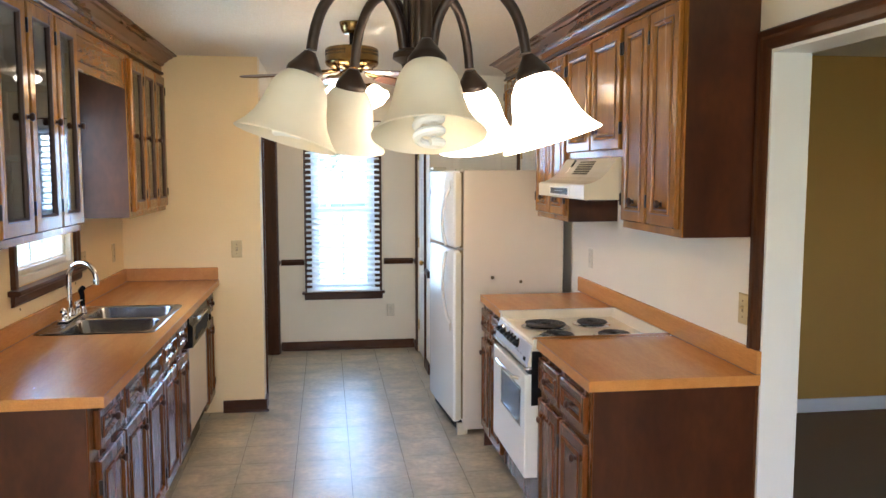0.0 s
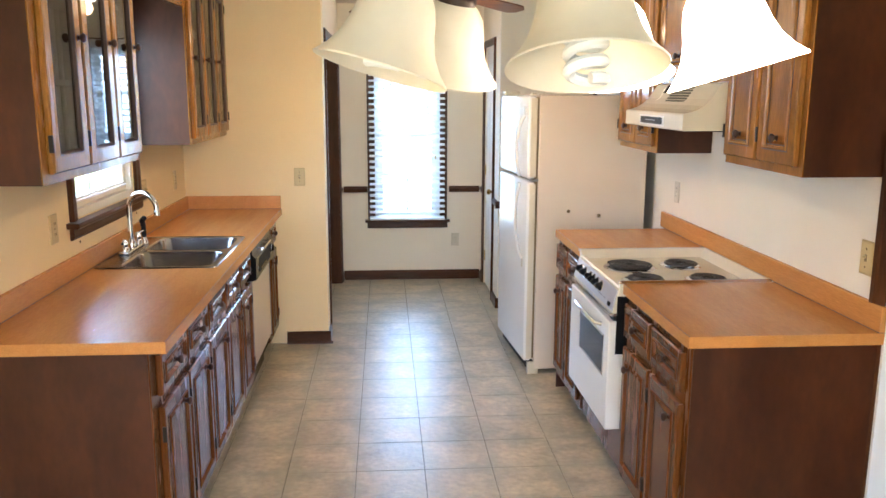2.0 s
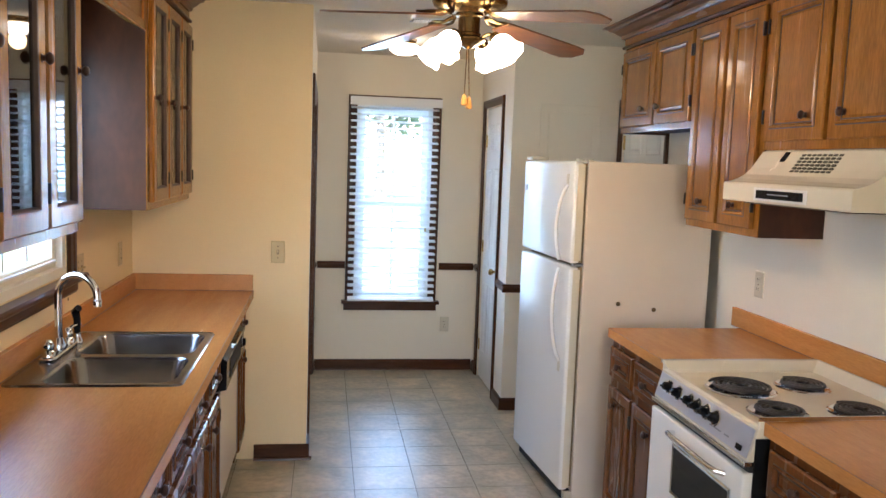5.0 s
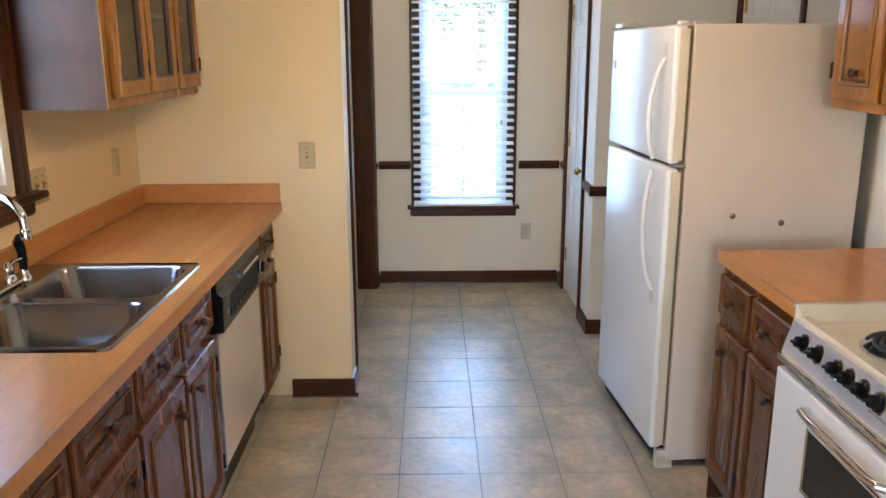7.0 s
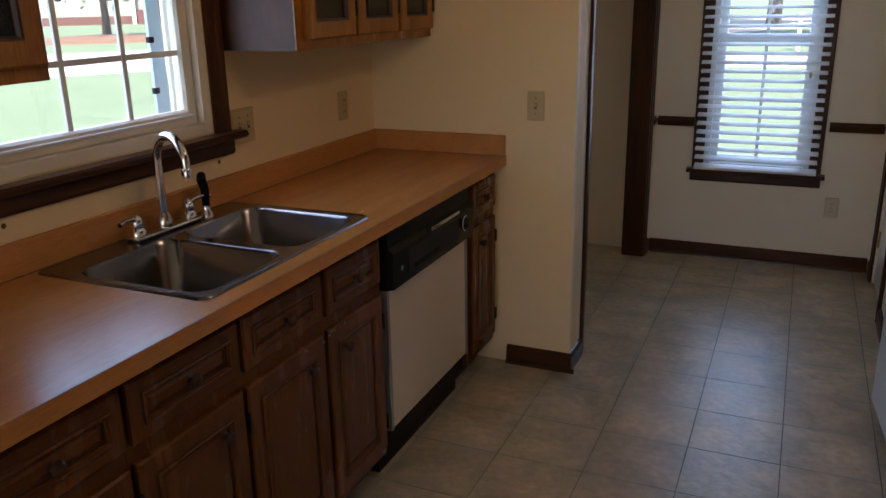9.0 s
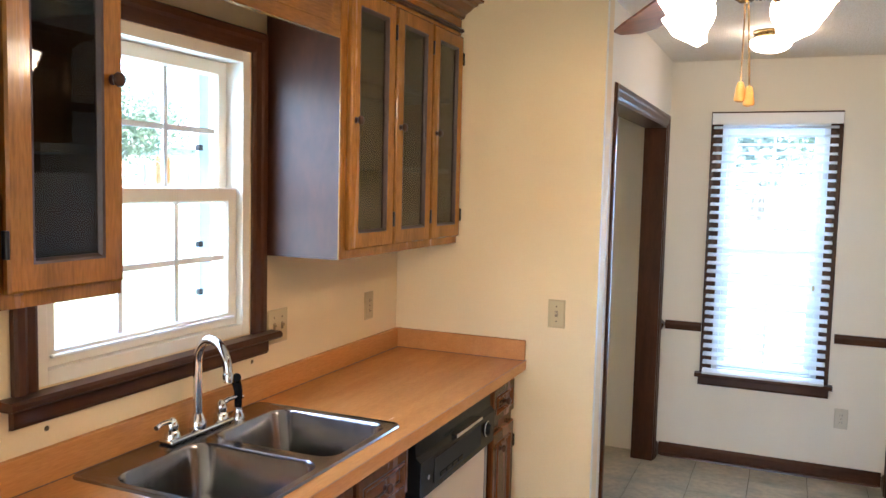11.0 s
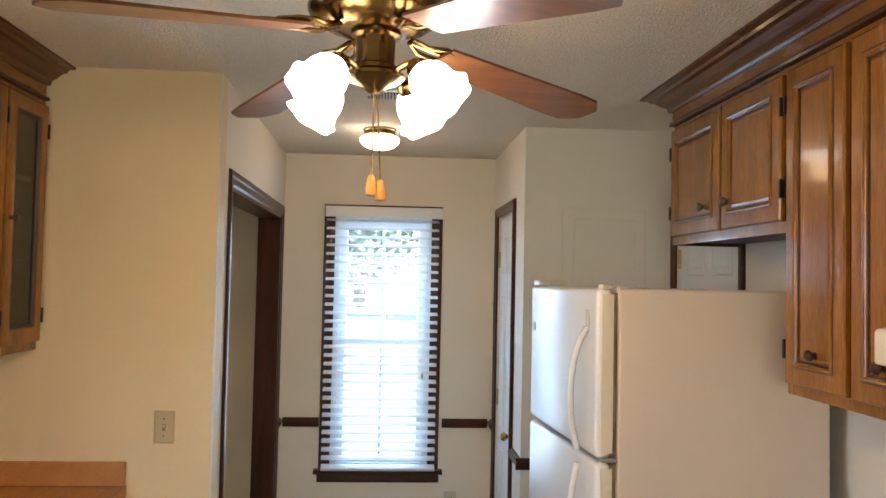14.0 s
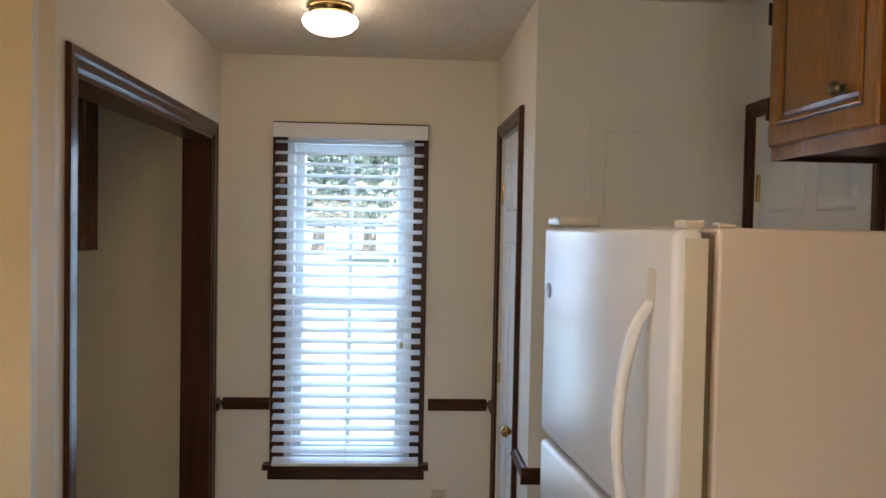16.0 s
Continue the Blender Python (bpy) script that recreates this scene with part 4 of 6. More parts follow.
def dishwasher():
    y0, y1 = 1.842, 2.520
    xf = 0.592
    r = root("dishwasher", (0.32, 2.18, 0), "built-in dishwasher with black controls and white door panel", "dishwasher")
    part("tub", boxes((XL + 0.03, 0.575, y0 + 0.01, y1 - 0.01, 0.10, 0.865)), M["black"], r, "black tub front")
    part("door_panel", boxes((0.575, xf + 0.008, y0 + 0.02, y1 - 0.03, 0.175, 0.655), bevel=0.002), M["enamel"], r, "off-white door panel")
    for ya, yb in ((y0 + 0.004, y0 + 0.019), (y1 - 0.029, y1 - 0.010)):
        part("side_trim", boxes((0.575, xf + 0.010, ya, yb, 0.17, 0.66)), M["badge"], r, "metal side trim")
    cp = part("control_panel", extrude_profile(bmesh.new(), [(0.575, 0.658), (xf + 0.035, 0.668), (xf + 0.038, 0.785), (xf + 0.020, 0.80), (xf + 0.016, 0.855), (0.575, 0.862)], "y", y0 + 0.004, y1 - 0.012), M["black"], r, "black control panel")
    part("latch", boxes((xf + 0.02, xf + 0.045, 2.12, 2.36, 0.788, 0.800), bevel=0.002), M["chrome"], cp)
    part("face_plate", boxes((xf + 0.0372, xf + 0.0392, 1.95, 2.36, 0.690, 0.770), m=None), M["dark_gap"], cp)
    part("dial", spun([(0, 0.020), (0.016, 0.018), (0.022, 0.004), (0.026, 0.004), (0.026, 0.0), (0, 0)], pose(xf + 0.037, 2.425, 0.735, 0, 90, 0), 20), M["black"], cp, "timer dial", True)
    part("dial_ring", spun([(0.0265, 0.0), (0.0295, 0.003), (0.0265, 0.005)], pose(xf + 0.037, 2.425, 0.735, 0, 90, 0), 22), M["chrome"], cp)
    part("badge", spun([(0, 0.001), (0.008, 0.001), (0.008, 0), (0, 0)], pose(xf + 0.0375, 1.905, 0.725, 0, 90, 0), 18), M["badge"], cp)
    for k in range(4):
        part("button", boxes((xf + 0.039, xf + 0.043, 1.99 + k * 0.05, 2.03 + k * 0.05, 0.70, 0.715), bevel=0.001), M["black"], cp)
    part("toe_panel", boxes((0.50, 0.545, y0 + 0.004, y1 - 0.01, 0.0, 0.168)), M["black"], r, "black toe panel")


dishwasher()


def sink():
    x0, x1, y0, y1, z = 0.068, 0.590, 1.045, 1.798, 0.9142
    r = root("sink", (0.33, 1.42, z), "stainless steel double-bowl drop-in sink", "sink")
    def rr(ax0, ax1, ay0, ay1, zz, rad, bm, n=5):
        out = []
        for cx, cy, a0 in ((ax1 - rad, ay1 - rad, 0), (ax0 + rad, ay1 - rad, 90), (ax0 + rad, ay0 + rad, 180), (ax1 - rad, ay0 + rad, 270)):
            for k in range(n + 1):
                a = radians(a0 + 90 * k / n)
                out.append(bm.verts.new((cx + rad * math.cos(a), cy + rad * math.sin(a), zz)))
        return out
    def loft(bm, rings, fill):
        for a, b in zip(rings, rings[1:]):
            n = len(a)
            for k in range(n):
                bm.faces.new((a[k], a[(k + 1) % n], b[(k + 1) % n], b[k]))
        if fill:
            bm.faces.new(rings[-1])
    bx0, bx1 = 0.165, 0.560
    for ya, yb in ((1.075, 1.402), (1.440, 1.768)):
        bm = bmesh.new()
        loft(bm, [rr(bx0, bx1, ya, yb, z + 0.003, 0.055, bm), rr(bx0 + 0.006, bx1 - 0.006, ya + 0.006, yb - 0.006, z - 0.006, 0.055, bm),
                  rr(bx0 + 0.014, bx1 - 0.014, ya + 0.014, yb - 0.014, z - 0.13, 0.06, bm), rr(bx0 + 0.032, bx1 - 0.032, ya + 0.032, yb - 0.032, z - 0.162, 0.06, bm),
                  rr(bx0 + 0.08, bx1 - 0.08, ya + 0.08, yb - 0.08, z - 0.168, 0.05, bm)], True)
        b = part("bowl", bm, M["steel"], r, "brushed steel bowl", True)
        part("drain", spun([(0.045, 0.0), (0.042, 0.003), (0.03, 0.001), (0.012, 0.004), (0, 0.004)], pose((bx0 + bx1) / 2, (ya + yb) / 2, z - 0.168), 20), M["chrome"], b, "chrome drain", True)
    # deck as a frame round both bowls
    bm = bmesh.new()
    outer = [rr(x0, x1, y0, y1, z, 0.03, bm), rr(x0 + 0.004, x1 - 0.004, y0 + 0.004, y1 - 0.004, z + 0.006, 0.028, bm), rr(x0 + 0.012, x1 - 0.012, y0 + 0.012, y1 - 0.012, z + 0.004, 0.024, bm)]
    loft(bm, outer, False)
    part("rim", bm, M["steel"], r, "", True)
    bm = bmesh.new()
    lo = rr(x0 + 0.012, x1 - 0.012, y0 + 0.012, y1 - 0.012, z + 0.004, 0.024, bm)
    holes = [rr(bx0, bx1, ya, yb, z + 0.003, 0.055, bm) for ya, yb in ((1.075, 1.402), (1.440, 1.768))]
    es = []
    for loop in [lo] + holes:
        for k in range(len(loop)):
            es.append(bm.edges.new((loop[k], loop[(k + 1) % len(loop)])))
    bmesh.ops.triangle_fill(bm, use_beauty=True, edges=es)
    part("deck", bm, M["steel"], r)


sink()


def faucet():
    z = 0.9185
    x, y = 0.112, 1.455
    r = root("faucet", (x, y, z), "chrome high-arc kitchen faucet with two lever handles", "faucet")
    bm = bmesh.new()
    box(bm, x - 0.026, x + 0.026, y - 0.13, y + 0.13, z, z + 0.014, 0.006, seg=3)
    part("base_plate", bm, M["chrome"], r, "", True)
    part("collar", spun([(0.024, 0.012), (0.024, 0.03), (0.017, 0.045), (0.013, 0.055), (0, 0.055)], pose(x, y, z), 20), M["chrome"], r, "", True)
    pts = [(x, y, z + 0.05), (x, y, z + 0.20)]
    R = 0.075
    for k in range(1, 13):
        a = math.pi * k / 12 * 0.93
        pts.append((x + (R - R * math.cos(a)) * 0.93, y - (R - R * math.cos(a)) * 0.30, z + 0.20 + R * math.sin(a)))
    e = Vector(pts[-1])
    pts.append((e.x + 0.002, e.y, e.z - 0.022))
    part("spout", tube(bmesh.new(), pts, [0.0125] * len(pts), 14), M["chrome"], r, "chrome gooseneck spout", True)
    part("aerator", spun([(0, -0.026), (0.0135, -0.026), (0.0145, -0.004), (0.012, 0.0), (0, 0)], pose(e.x + 0.002, e.y, e.z - 0.020), 16), M["chrome"], r, "", True)
    for s in (-1, 1):
        yy = y + s * 0.102
        h = part("handle", spun([(0.022, 0.012), (0.021, 0.026), (0.015, 0.034), (0.017, 0.048), (0.012, 0.062), (0.006, 0.068), (0, 0.068)], pose(x, yy, z), 18), M["chrome"], r, "chrome lever handle", True)
        part("lever", tube(bmesh.new(), [(x, yy, z + 0.055), (x + 0.004, yy + s * 0.025, z + 0.064), (x + 0.012, yy + s * 0.055, z + 0.067), (x + 0.016, yy + s * 0.078, z + 0.062)], [0.008, 0.007, 0.006, 0.007], 10), M["chrome"], h, "", True)
    s2 = root("side_sprayer", (x + 0.012, y + 0.165, z), "black side sprayer in a chrome holder", "sprayer")
    px, py = x + 0.012, y + 0.165
    part("holder", spun([(0.020, 0.0), (0.018, 0.012), (0.013, 0.02), (0.013, 0.035), (0, 0.035)], pose(px, py, z), 16), M["chrome"], s2, "", True)
    part("nozzle", tube(bmesh.new(), [(px, py, z + 0.03), (px, py, z + 0.085), (px - 0.004, py - 0.006, z + 0.115), (px + 0.012, py - 0.022, z + 0.130)], [0.011, 0.013, 0.015, 0.013], 12), M["black"], s2, "black spray head", True)


faucet()


# ---- switch and outlet plates ----
M["plate"] = mat("almond_plastic_plate", (0.55, 0.42, 0.215), 0.35, color2=(0.51, 0.385, 0.195), scale=10)
M["plate_white"] = mat("pale_plastic_plate", (0.60, 0.54, 0.42), 0.35, color2=(0.56, 0.50, 0.385), scale=10)


def wall_plate(name, m, kind, label, gang=1, mtl="plate"):
    """m: centre of the plate on the wall, local x across, front towards -y."""
    w = 0.035 if gang == 1 else 0.058
    r = root(name, m.translation, label, "switch plate" if kind == "switch" else "outlet")
    part("plate", rings_panel(bmesh.new(), 2 * w, 0.115, [(0, 0), (0, 0.003), (0.004, 0.006), (0.008, 0.0065)], True, m @ pose(-w, 0, -0.0575)), M[mtl], r)
    for g in range(gang):
        cx = 0 if gang == 1 else (-0.023 + 0.046 * g)
        if kind == "switch":
            part("slot", boxes((cx - 0.006, cx + 0.006, -0.0075, -0.006, -0.012, 0.012), m=m), M["gasket"], r)
            part("toggle", boxes((cx - 0.004, cx + 0.004, -0.020, -0.006, 0.000, 0.009), bevel=0.0015, m=m), M[mtl], r)
        else:
            for dz in (-0.021, 0.021):
                part("receptacle", boxes((cx - 0.016, cx + 0.016, -0.0085, -0.006, dz - 0.014, dz + 0.014), bevel=0.001, m=m), M[mtl], r)
                for dx in (-0.006, 0.006):
                    part("pin_slot", boxes((cx + dx - 0.0012, cx + dx + 0.0012, -0.0092, -0.0086, dz - 0.004, dz + 0.006), m=m), M["dark_gap"], r)
        for dz in ((-0.03, 0.03) if kind == "switch" else (0.0,)):
            part("screw", spun([(0, 0.0015), (0.003, 0.001), (0.0035, 0), (0, 0)], m @ pose(cx, -0.0066, dz, 90, 0, 0), 8), M["brass_dark"], r)


wall_plate("switch_plate", pose(0.768, YS, 1.119), "switch", "almond toggle switch plate on the end wall")
wall_plate("outlet", pose(1.945, YF, 0.358), "outlet", "pale wall outlet under the far window", mtl="plate_white")
wall_plate("switch_plate", pose(XL, 1.935, 1.142, 0, 0, 90), "switch", "almond double switch plate beside the sink window", 2)
wall_plate("outlet", pose(XL, 2.58, 1.128, 0, 0, 90), "outlet", "almond wall outlet above the sink counter")
wall_plate("outlet", pose(XL, 0.755, 1.138, 0, 0, 90), "outlet", "almond wall outlet under the near wall cabinet")
wall_plate("switch_plate", pose(XR, 0.085, 1.131, 0, 0, -90), "switch", "almond toggle switch plate beside the opening")
wall_plate("outlet", pose(XR, 1.835, 1.133, 0, 0, -90), "outlet", "pale wall outlet above the range counter", mtl="plate_white")
for y, z in ((1.80, 1.045), (1.015, 1.04)):
    p = root("wall_anchor", (XL, y, z), "small brown screw anchor in the wall", "screw")
    part("head", spun([(0, 0.003), (0.005, 0.002), (0.007, 0), (0, 0)], pose(XL, y, z, 0, 90, 0), 10), M["brass_dark"], p)


# ---- windows ----
def sink_window():
    # white vinyl with the warm room light tinted into its colour
    M["vinyl_warm_lit"] = mat("warm_lit_window_vinyl", (0.78, 0.72, 0.60), 0.4, color2=(0.75, 0.69, 0.57), scale=4)
    r = root("window_sink", (XL - 0.06, 1.39, WZ0), "white vinyl double-hung window with dark stained casing", "window", "", "structure")
    x0 = XL - 0.12
    def bar(name, ya, yb, za, zb, xa, xb, parent, mt="vinyl_warm_lit"):
        return part(name, boxes((xa, xb, ya, yb, za, zb), bevel=0.002), M[mt], parent)
    for s in ((WY0, WY0 + 0.035, WZ0, WZ1), (WY1 - 0.035, WY1, WZ0, WZ1), (WY0 + 0.035, WY1 - 0.035, WZ0, WZ0 + 0.035), (WY0 + 0.035, WY1 - 0.035, WZ1 - 0.035, WZ1)):
        bar("jamb_frame", *s, x0, XL - 0.004, r)
    mid = 1.585
    for nm, za, zb, xa, xb in (("lower_sash", WZ0 + 0.036, mid + 0.02, XL - 0.062, XL - 0.03), ("upper_sash", mid - 0.02, WZ1 - 0.036, XL - 0.100, XL - 0.068)):
        ya, yb = WY0 + 0.037, WY1 - 0.037
        f = part(nm, rings_panel(bmesh.new(), yb - ya, zb - za, [(0.0, -0.03), (0, 0), (0.002, 0.002), (0.038, 0.002), (0.044, -0.008), (0.044, -0.03), (0, -0.03)], False, facing("L", xb, ya, za)), M["vinyl_warm_lit"], r)
        part("pane", boxes((xa + 0.010, xa + 0.014, ya + 0.042, yb - 0.042, za + 0.042, zb - 0.042)), M["glass"], f).visible_shadow = False
        w = (yb - ya - 0.088)
        for k in (1, 2):
            yy = ya + 0.044 + w * k / 3
            part("muntin", boxes((xa + 0.015, xa + 0.022, yy - 0.008, yy + 0.008, za + 0.044, zb - 0.044)), M["vinyl"], f)
        zz = (za + zb) / 2
        part("muntin", boxes((xa + 0.016, xa + 0.021, ya + 0.044, yb - 0.044, zz - 0.008, zz + 0.008)), M["vinyl"], f)
    part("lift_rail", boxes((XL - 0.030, XL - 0.016, WY0 + 0.06, WY1 - 0.06, WZ0 + 0.058, WZ0 + 0.066), bevel=0.002), M["vinyl"], r)
    scr = part("screen_frame", boxes((x0 - 0.012, x0 - 0.002, WY1 - 0.10, WY1 - 0.045, WZ0 + 0.03, WZ1 - 0.03)), M["screen"], r, "pale blue screen frame")
    for zz in (1.27, 1.42, 1.72):
        part("latch", boxes((x0 - 0.002, x0 + 0.010, WY1 - 0.115, WY1 - 0.095, zz, zz + 0.018)), M["black"], scr)
    part("sill", extrude_profile(bmesh.new(), [(XL - 0.12, 1.113), (XL + 0.046, 1.113), (XL + 0.052, 1.119), (XL + 0.052, 1.129), (XL + 0.046, 1.136), (XL - 0.12, 1.138)], "y", 0.885, 1.895), M["trim_h"], r, "dark stained window sill")
    part("apron", extrude_profile(bmesh.new(), [(XL, 1.061), (XL + 0.012, 1.063), (XL + 0.018, 1.073), (XL + 0.018, 1.112), (XL, 1.112)], "y", 0.915, 1.865), M["trim_h"], r)


M["screen"] = mat("pale_blue_screen_frame", (0.42, 0.55, 0.66), 0.5)
sink_window()
casing("casing_sink_window", ("x", XL, 1), 1.1, WY0, WY1, 1.138, WZ1, "dark stained casing of the sink window", (1, 1), 0.068)


def far_window():
    r = root("window_far", (1.52, YF + 0.06, FZ0), "tall white double-hung window with dark stained casing", "window", "", "structure")
    y1 = YF + 0.12
    for s in ((FX0, FX0 + 0.03, FZ0, FZ1), (FX1 - 0.03, FX1, FZ0, FZ1), (FX0 + 0.03, FX1 - 0.03, FZ0, FZ0 + 0.03), (FX0 + 0.03, FX1 - 0.03, FZ1 - 0.03, FZ1)):
        part("jamb_frame", boxes((s[0], s[1], YF + 0.002, y1, s[2], s[3])), M["vinyl"], r)
    mid = 1.285
    for nm, za, zb, ya in (("lower_sash", FZ0 + 0.031, mid + 0.02, YF + 0.04), ("upper_sash", mid - 0.02, FZ1 - 0.031, YF + 0.078)):
        xa, xb = FX0 + 0.031, FX1 - 0.031
        f = part(nm, rings_panel(bmesh.new(), xb - xa, zb - za, [(0, -0.03), (0, 0), (0.036, 0.0), (0.042, -0.01), (0.042, -0.03), (0, -0.03)], False, pose(xa, ya, za)), M["vinyl"], r)
        part("pane", boxes((xa + 0.04, xb - 0.04, ya + 0.018, ya + 0.022, za + 0.04, zb - 0.04)), M["glass"], f).visible_shadow = False
        part("muntin", boxes(((xa + xb) / 2 - 0.008, (xa + xb) / 2 + 0.008, ya + 0.010, ya + 0.017, za + 0.042, zb - 0.042)), M["vinyl"], f)
        zz = (za + zb) / 2
        part("muntin", boxes((xa + 0.042, xb - 0.042, ya + 0.011, ya + 0.016, zz - 0.008, zz + 0.008)), M["vinyl"], f)
    part("sill", extrude_profile(bmesh.new(), [(YF + 0.04, 0.521), (YF - 0.055, 0.521), (YF - 0.060, 0.528), (YF - 0.060, 0.536), (YF - 0.055, 0.544), (YF + 0.04, 0.546)], "x", 1.142, 1.890), M["trim_h"], r, "dark stained window sill")
    part("apron", extrude_profile(bmesh.new(), [(YF, 0.465), (YF - 0.012, 0.467), (YF - 0.018, 0.479), (YF - 0.018, 0.520), (YF, 0.520)], "x", 1.160, 1.872), M["trim_h"], r)


far_window()
casing("casing_far_window", ("y", YF, -1), 1.1, FX0, FX1, 0.546, FZ1, "dark stained casing of the far window", (1, 1), 0.064)


def blind():
    M["slat"] = mat("white_faux_wood_slat", (0.80, 0.81, 0.82), 0.45, color2=(0.77, 0.78, 0.80), scale=4)
    r = root("window_blind", (1.515, YF - 0.05, 0.51), "white two-inch slat blind, lowered with open slats", "blind")
    x0, x1 = 1.186, 1.843
    part("valance", boxes((1.178, 1.862, YF - 0.092, YF - 0.080, 2.014, 2.077), bevel=0.002), M["slat"], r, "white valance")
    part("headrail", boxes((x0, x1, YF - 0.078, YF - 0.022, 2.034, 2.070)), M["slat"], r)
    n, zt, zb = 30, 1.998, 0.568
    bm = bmesh.new()
    sec = [(-0.025, 0.0), (-0.012, 0.0022), (0.0, 0.003), (0.012, 0.0022), (0.025, 0.0), (0.012, -0.0008), (0.0, 0.0), (-0.012, -0.0008)]
    extrude_profile(bm, [(YF - 0.051 + u * math.cos(0.36), v + u * math.sin(0.36)) for u, v in sec], "x", x0, x1)
    first = part("slat", bm, M["slat"], r)
    base = first.location.copy()
    first.location = base + Vector((0, 0, zb))
    for k in range(1, n):
        o = new("slat", first.data)
        o.parent = r
        o.location = base + Vector((0, 0, zb + (zt - zb) * k / (n - 1)))
    part("bottom_rail", boxes((x0, x1, YF - 0.076, YF - 0.028, 0.5465, 0.561), bevel=0.003), M["slat"], r)
    for xx in (1.268, 1.515, 1.762):
        for yy in (YF - 0.0785, YF - 0.0245):
            part("ladder_cord", boxes((xx - 0.0007, xx + 0.0007, yy - 0.0006, yy + 0.0006, 0.555, 2.038)), M["slat"], r)
    part("pull_tassel", spun([(0, 0.0), (0.007, 0.002), (0.008, 0.022), (0.003, 0.032), (0, 0.033)], pose(1.758, YF - 0.10, 1.085), 10), M["plate"], r, "small pale tassel", True)
    part("pull_cord", tube(bmesh.new(), [(1.758, YF - 0.10, 1.115), (1.758, YF - 0.098, 2.02)], 0.001, 5), M["slat"], r)


blind()


# ---- doors ----
def panel_door(name, m, w, h, label, knob_x=None, hinge_x=None, rows=((0.22, 0.74), (0.86, 1.58), (1.70, 1.90)), panes=2):
    r = root(name, m.translation, label, "door", "", "structure")
    part("slab", boxes((0, w, 0, 0.035, 0.008, h), m=m), M["white_paint"], r)
    cols = [(0.09, w / 2 - 0.035), (w / 2 + 0.035, w - 0.09)]
    for z0, z1 in rows:
        for a, b in cols:
            part("raised_panel", rings_panel(bmesh.new(), b - a, z1 - z0, [(0, 0.0005), (0.006, 0.006), (0.014, 0.002), (0.026, 0.002), (0.040, 0.007)], True, m @ pose(a, 0, z0)), M["white_paint"], r)
    if knob_x is not None:
        k = part("door_knob", spun([(0, 0.058), (0.012, 0.056), (0.021, 0.048), (0.024, 0.038), (0.018, 0.028), (0.010, 0.022), (0.010, 0.008), (0.026, 0.006), (0.028, 0.0), (0, 0)], m @ pose(knob_x, 0, 0.87, 90, 0, 0), 20), M["brass"], r, "brass door knob", True)
    if hinge_x is not None:
        for zz in (0.25, 1.0, 1.78):
            part("hinge", boxes((hinge_x - 0.008, hinge_x + 0.008, -0.010, 0.004, zz - 0.045, zz + 0.045), bevel=0.002, m=m), M["brass"], r, "brass hinge")
    return r


M["brass"] = mat("polished_brass", (0.62, 0.43, 0.17), 0.2, 1.0, color2=(0.5, 0.34, 0.13), scale=20)
panel_door("door_pantry", pose(ARX + 0.012, PY1 - 0.003, 0, 0, 0, -90), PY1 - PY0 - 0.006, 2.012, "white six-panel pantry door, closed", 0.50, 0.004)
panel_door("door_side", pose(XR + 0.014, DY1 - 0.003, 0, 0, 0, -90), DY1 - DY0 - 0.006, 2.0, "white panelled door behind the refrigerator, closed", 0.60, 0.004)
ep = root("access_panel", (2.58, YP, 1.5), "flush painted access panel on the wall", "panel")
part("frame", rings_panel(bmesh.new(), 0.40, 0.60, [(0, 0), (0, 0.003), (0.004, 0.005), (0.05, 0.005), (0.052, 0.003)], False, pose(2.36, YP, 1.41)), M["wall_white"], ep)
part("cover", boxes((2.416, 2.708, YP - 0.0055, YP, 1.466, 1.954), bevel=0.001), M["wall_white"], ep)
dk = root("hall_cabinet", (0.1, 4.5, 1.55), "dark wooden wall cabinet in the room beyond the opening", "cabinet")
part("body", box(bmesh.new(), -0.25, 0.395, 4.40, YF - 0.002, 1.50, 2.25, 0.003), M["cab_base"], dk)
part("door", rings_panel(bmesh.new(), 0.60, 0.70, [(0, 0), (0, 0.018), (0.05, 0.018), (0.056, 0.012)], True, pose(-0.23, 4.40, 1.525)), M["cab_base"], dk)


# ---- ceiling fan ----
M["antique_brass"] = mat("antique_brass", (0.30, 0.195, 0.075), 0.25, 1.0, color2=(0.15, 0.095, 0.036), scale=12, rough_var=0.07, fine=0.2)
M["blade"] = mat("walnut_blade_veneer", (0.20, 0.078, 0.026), 0.3, color2=(0.09, 0.033, 0.013), scale=4, stretch=(1.0, 9, 9), coat=0.3, fine=0.3, fine_scale=30)
M["fan_glass"] = glow("lit_frosted_tulip_glass", (1.0, 0.82, 0.55), 2.7)
M["dome_glass"] = glow("lit_opal_dome", (1.0, 0.88, 0.68), 1.35)
M["finial_wood"] = mat("honey_wood", (0.62, 0.32, 0.07), 0.35, color2=(0.5, 0.24, 0.05), scale=20)
FC = Vector((1.507, 1.50, 0))


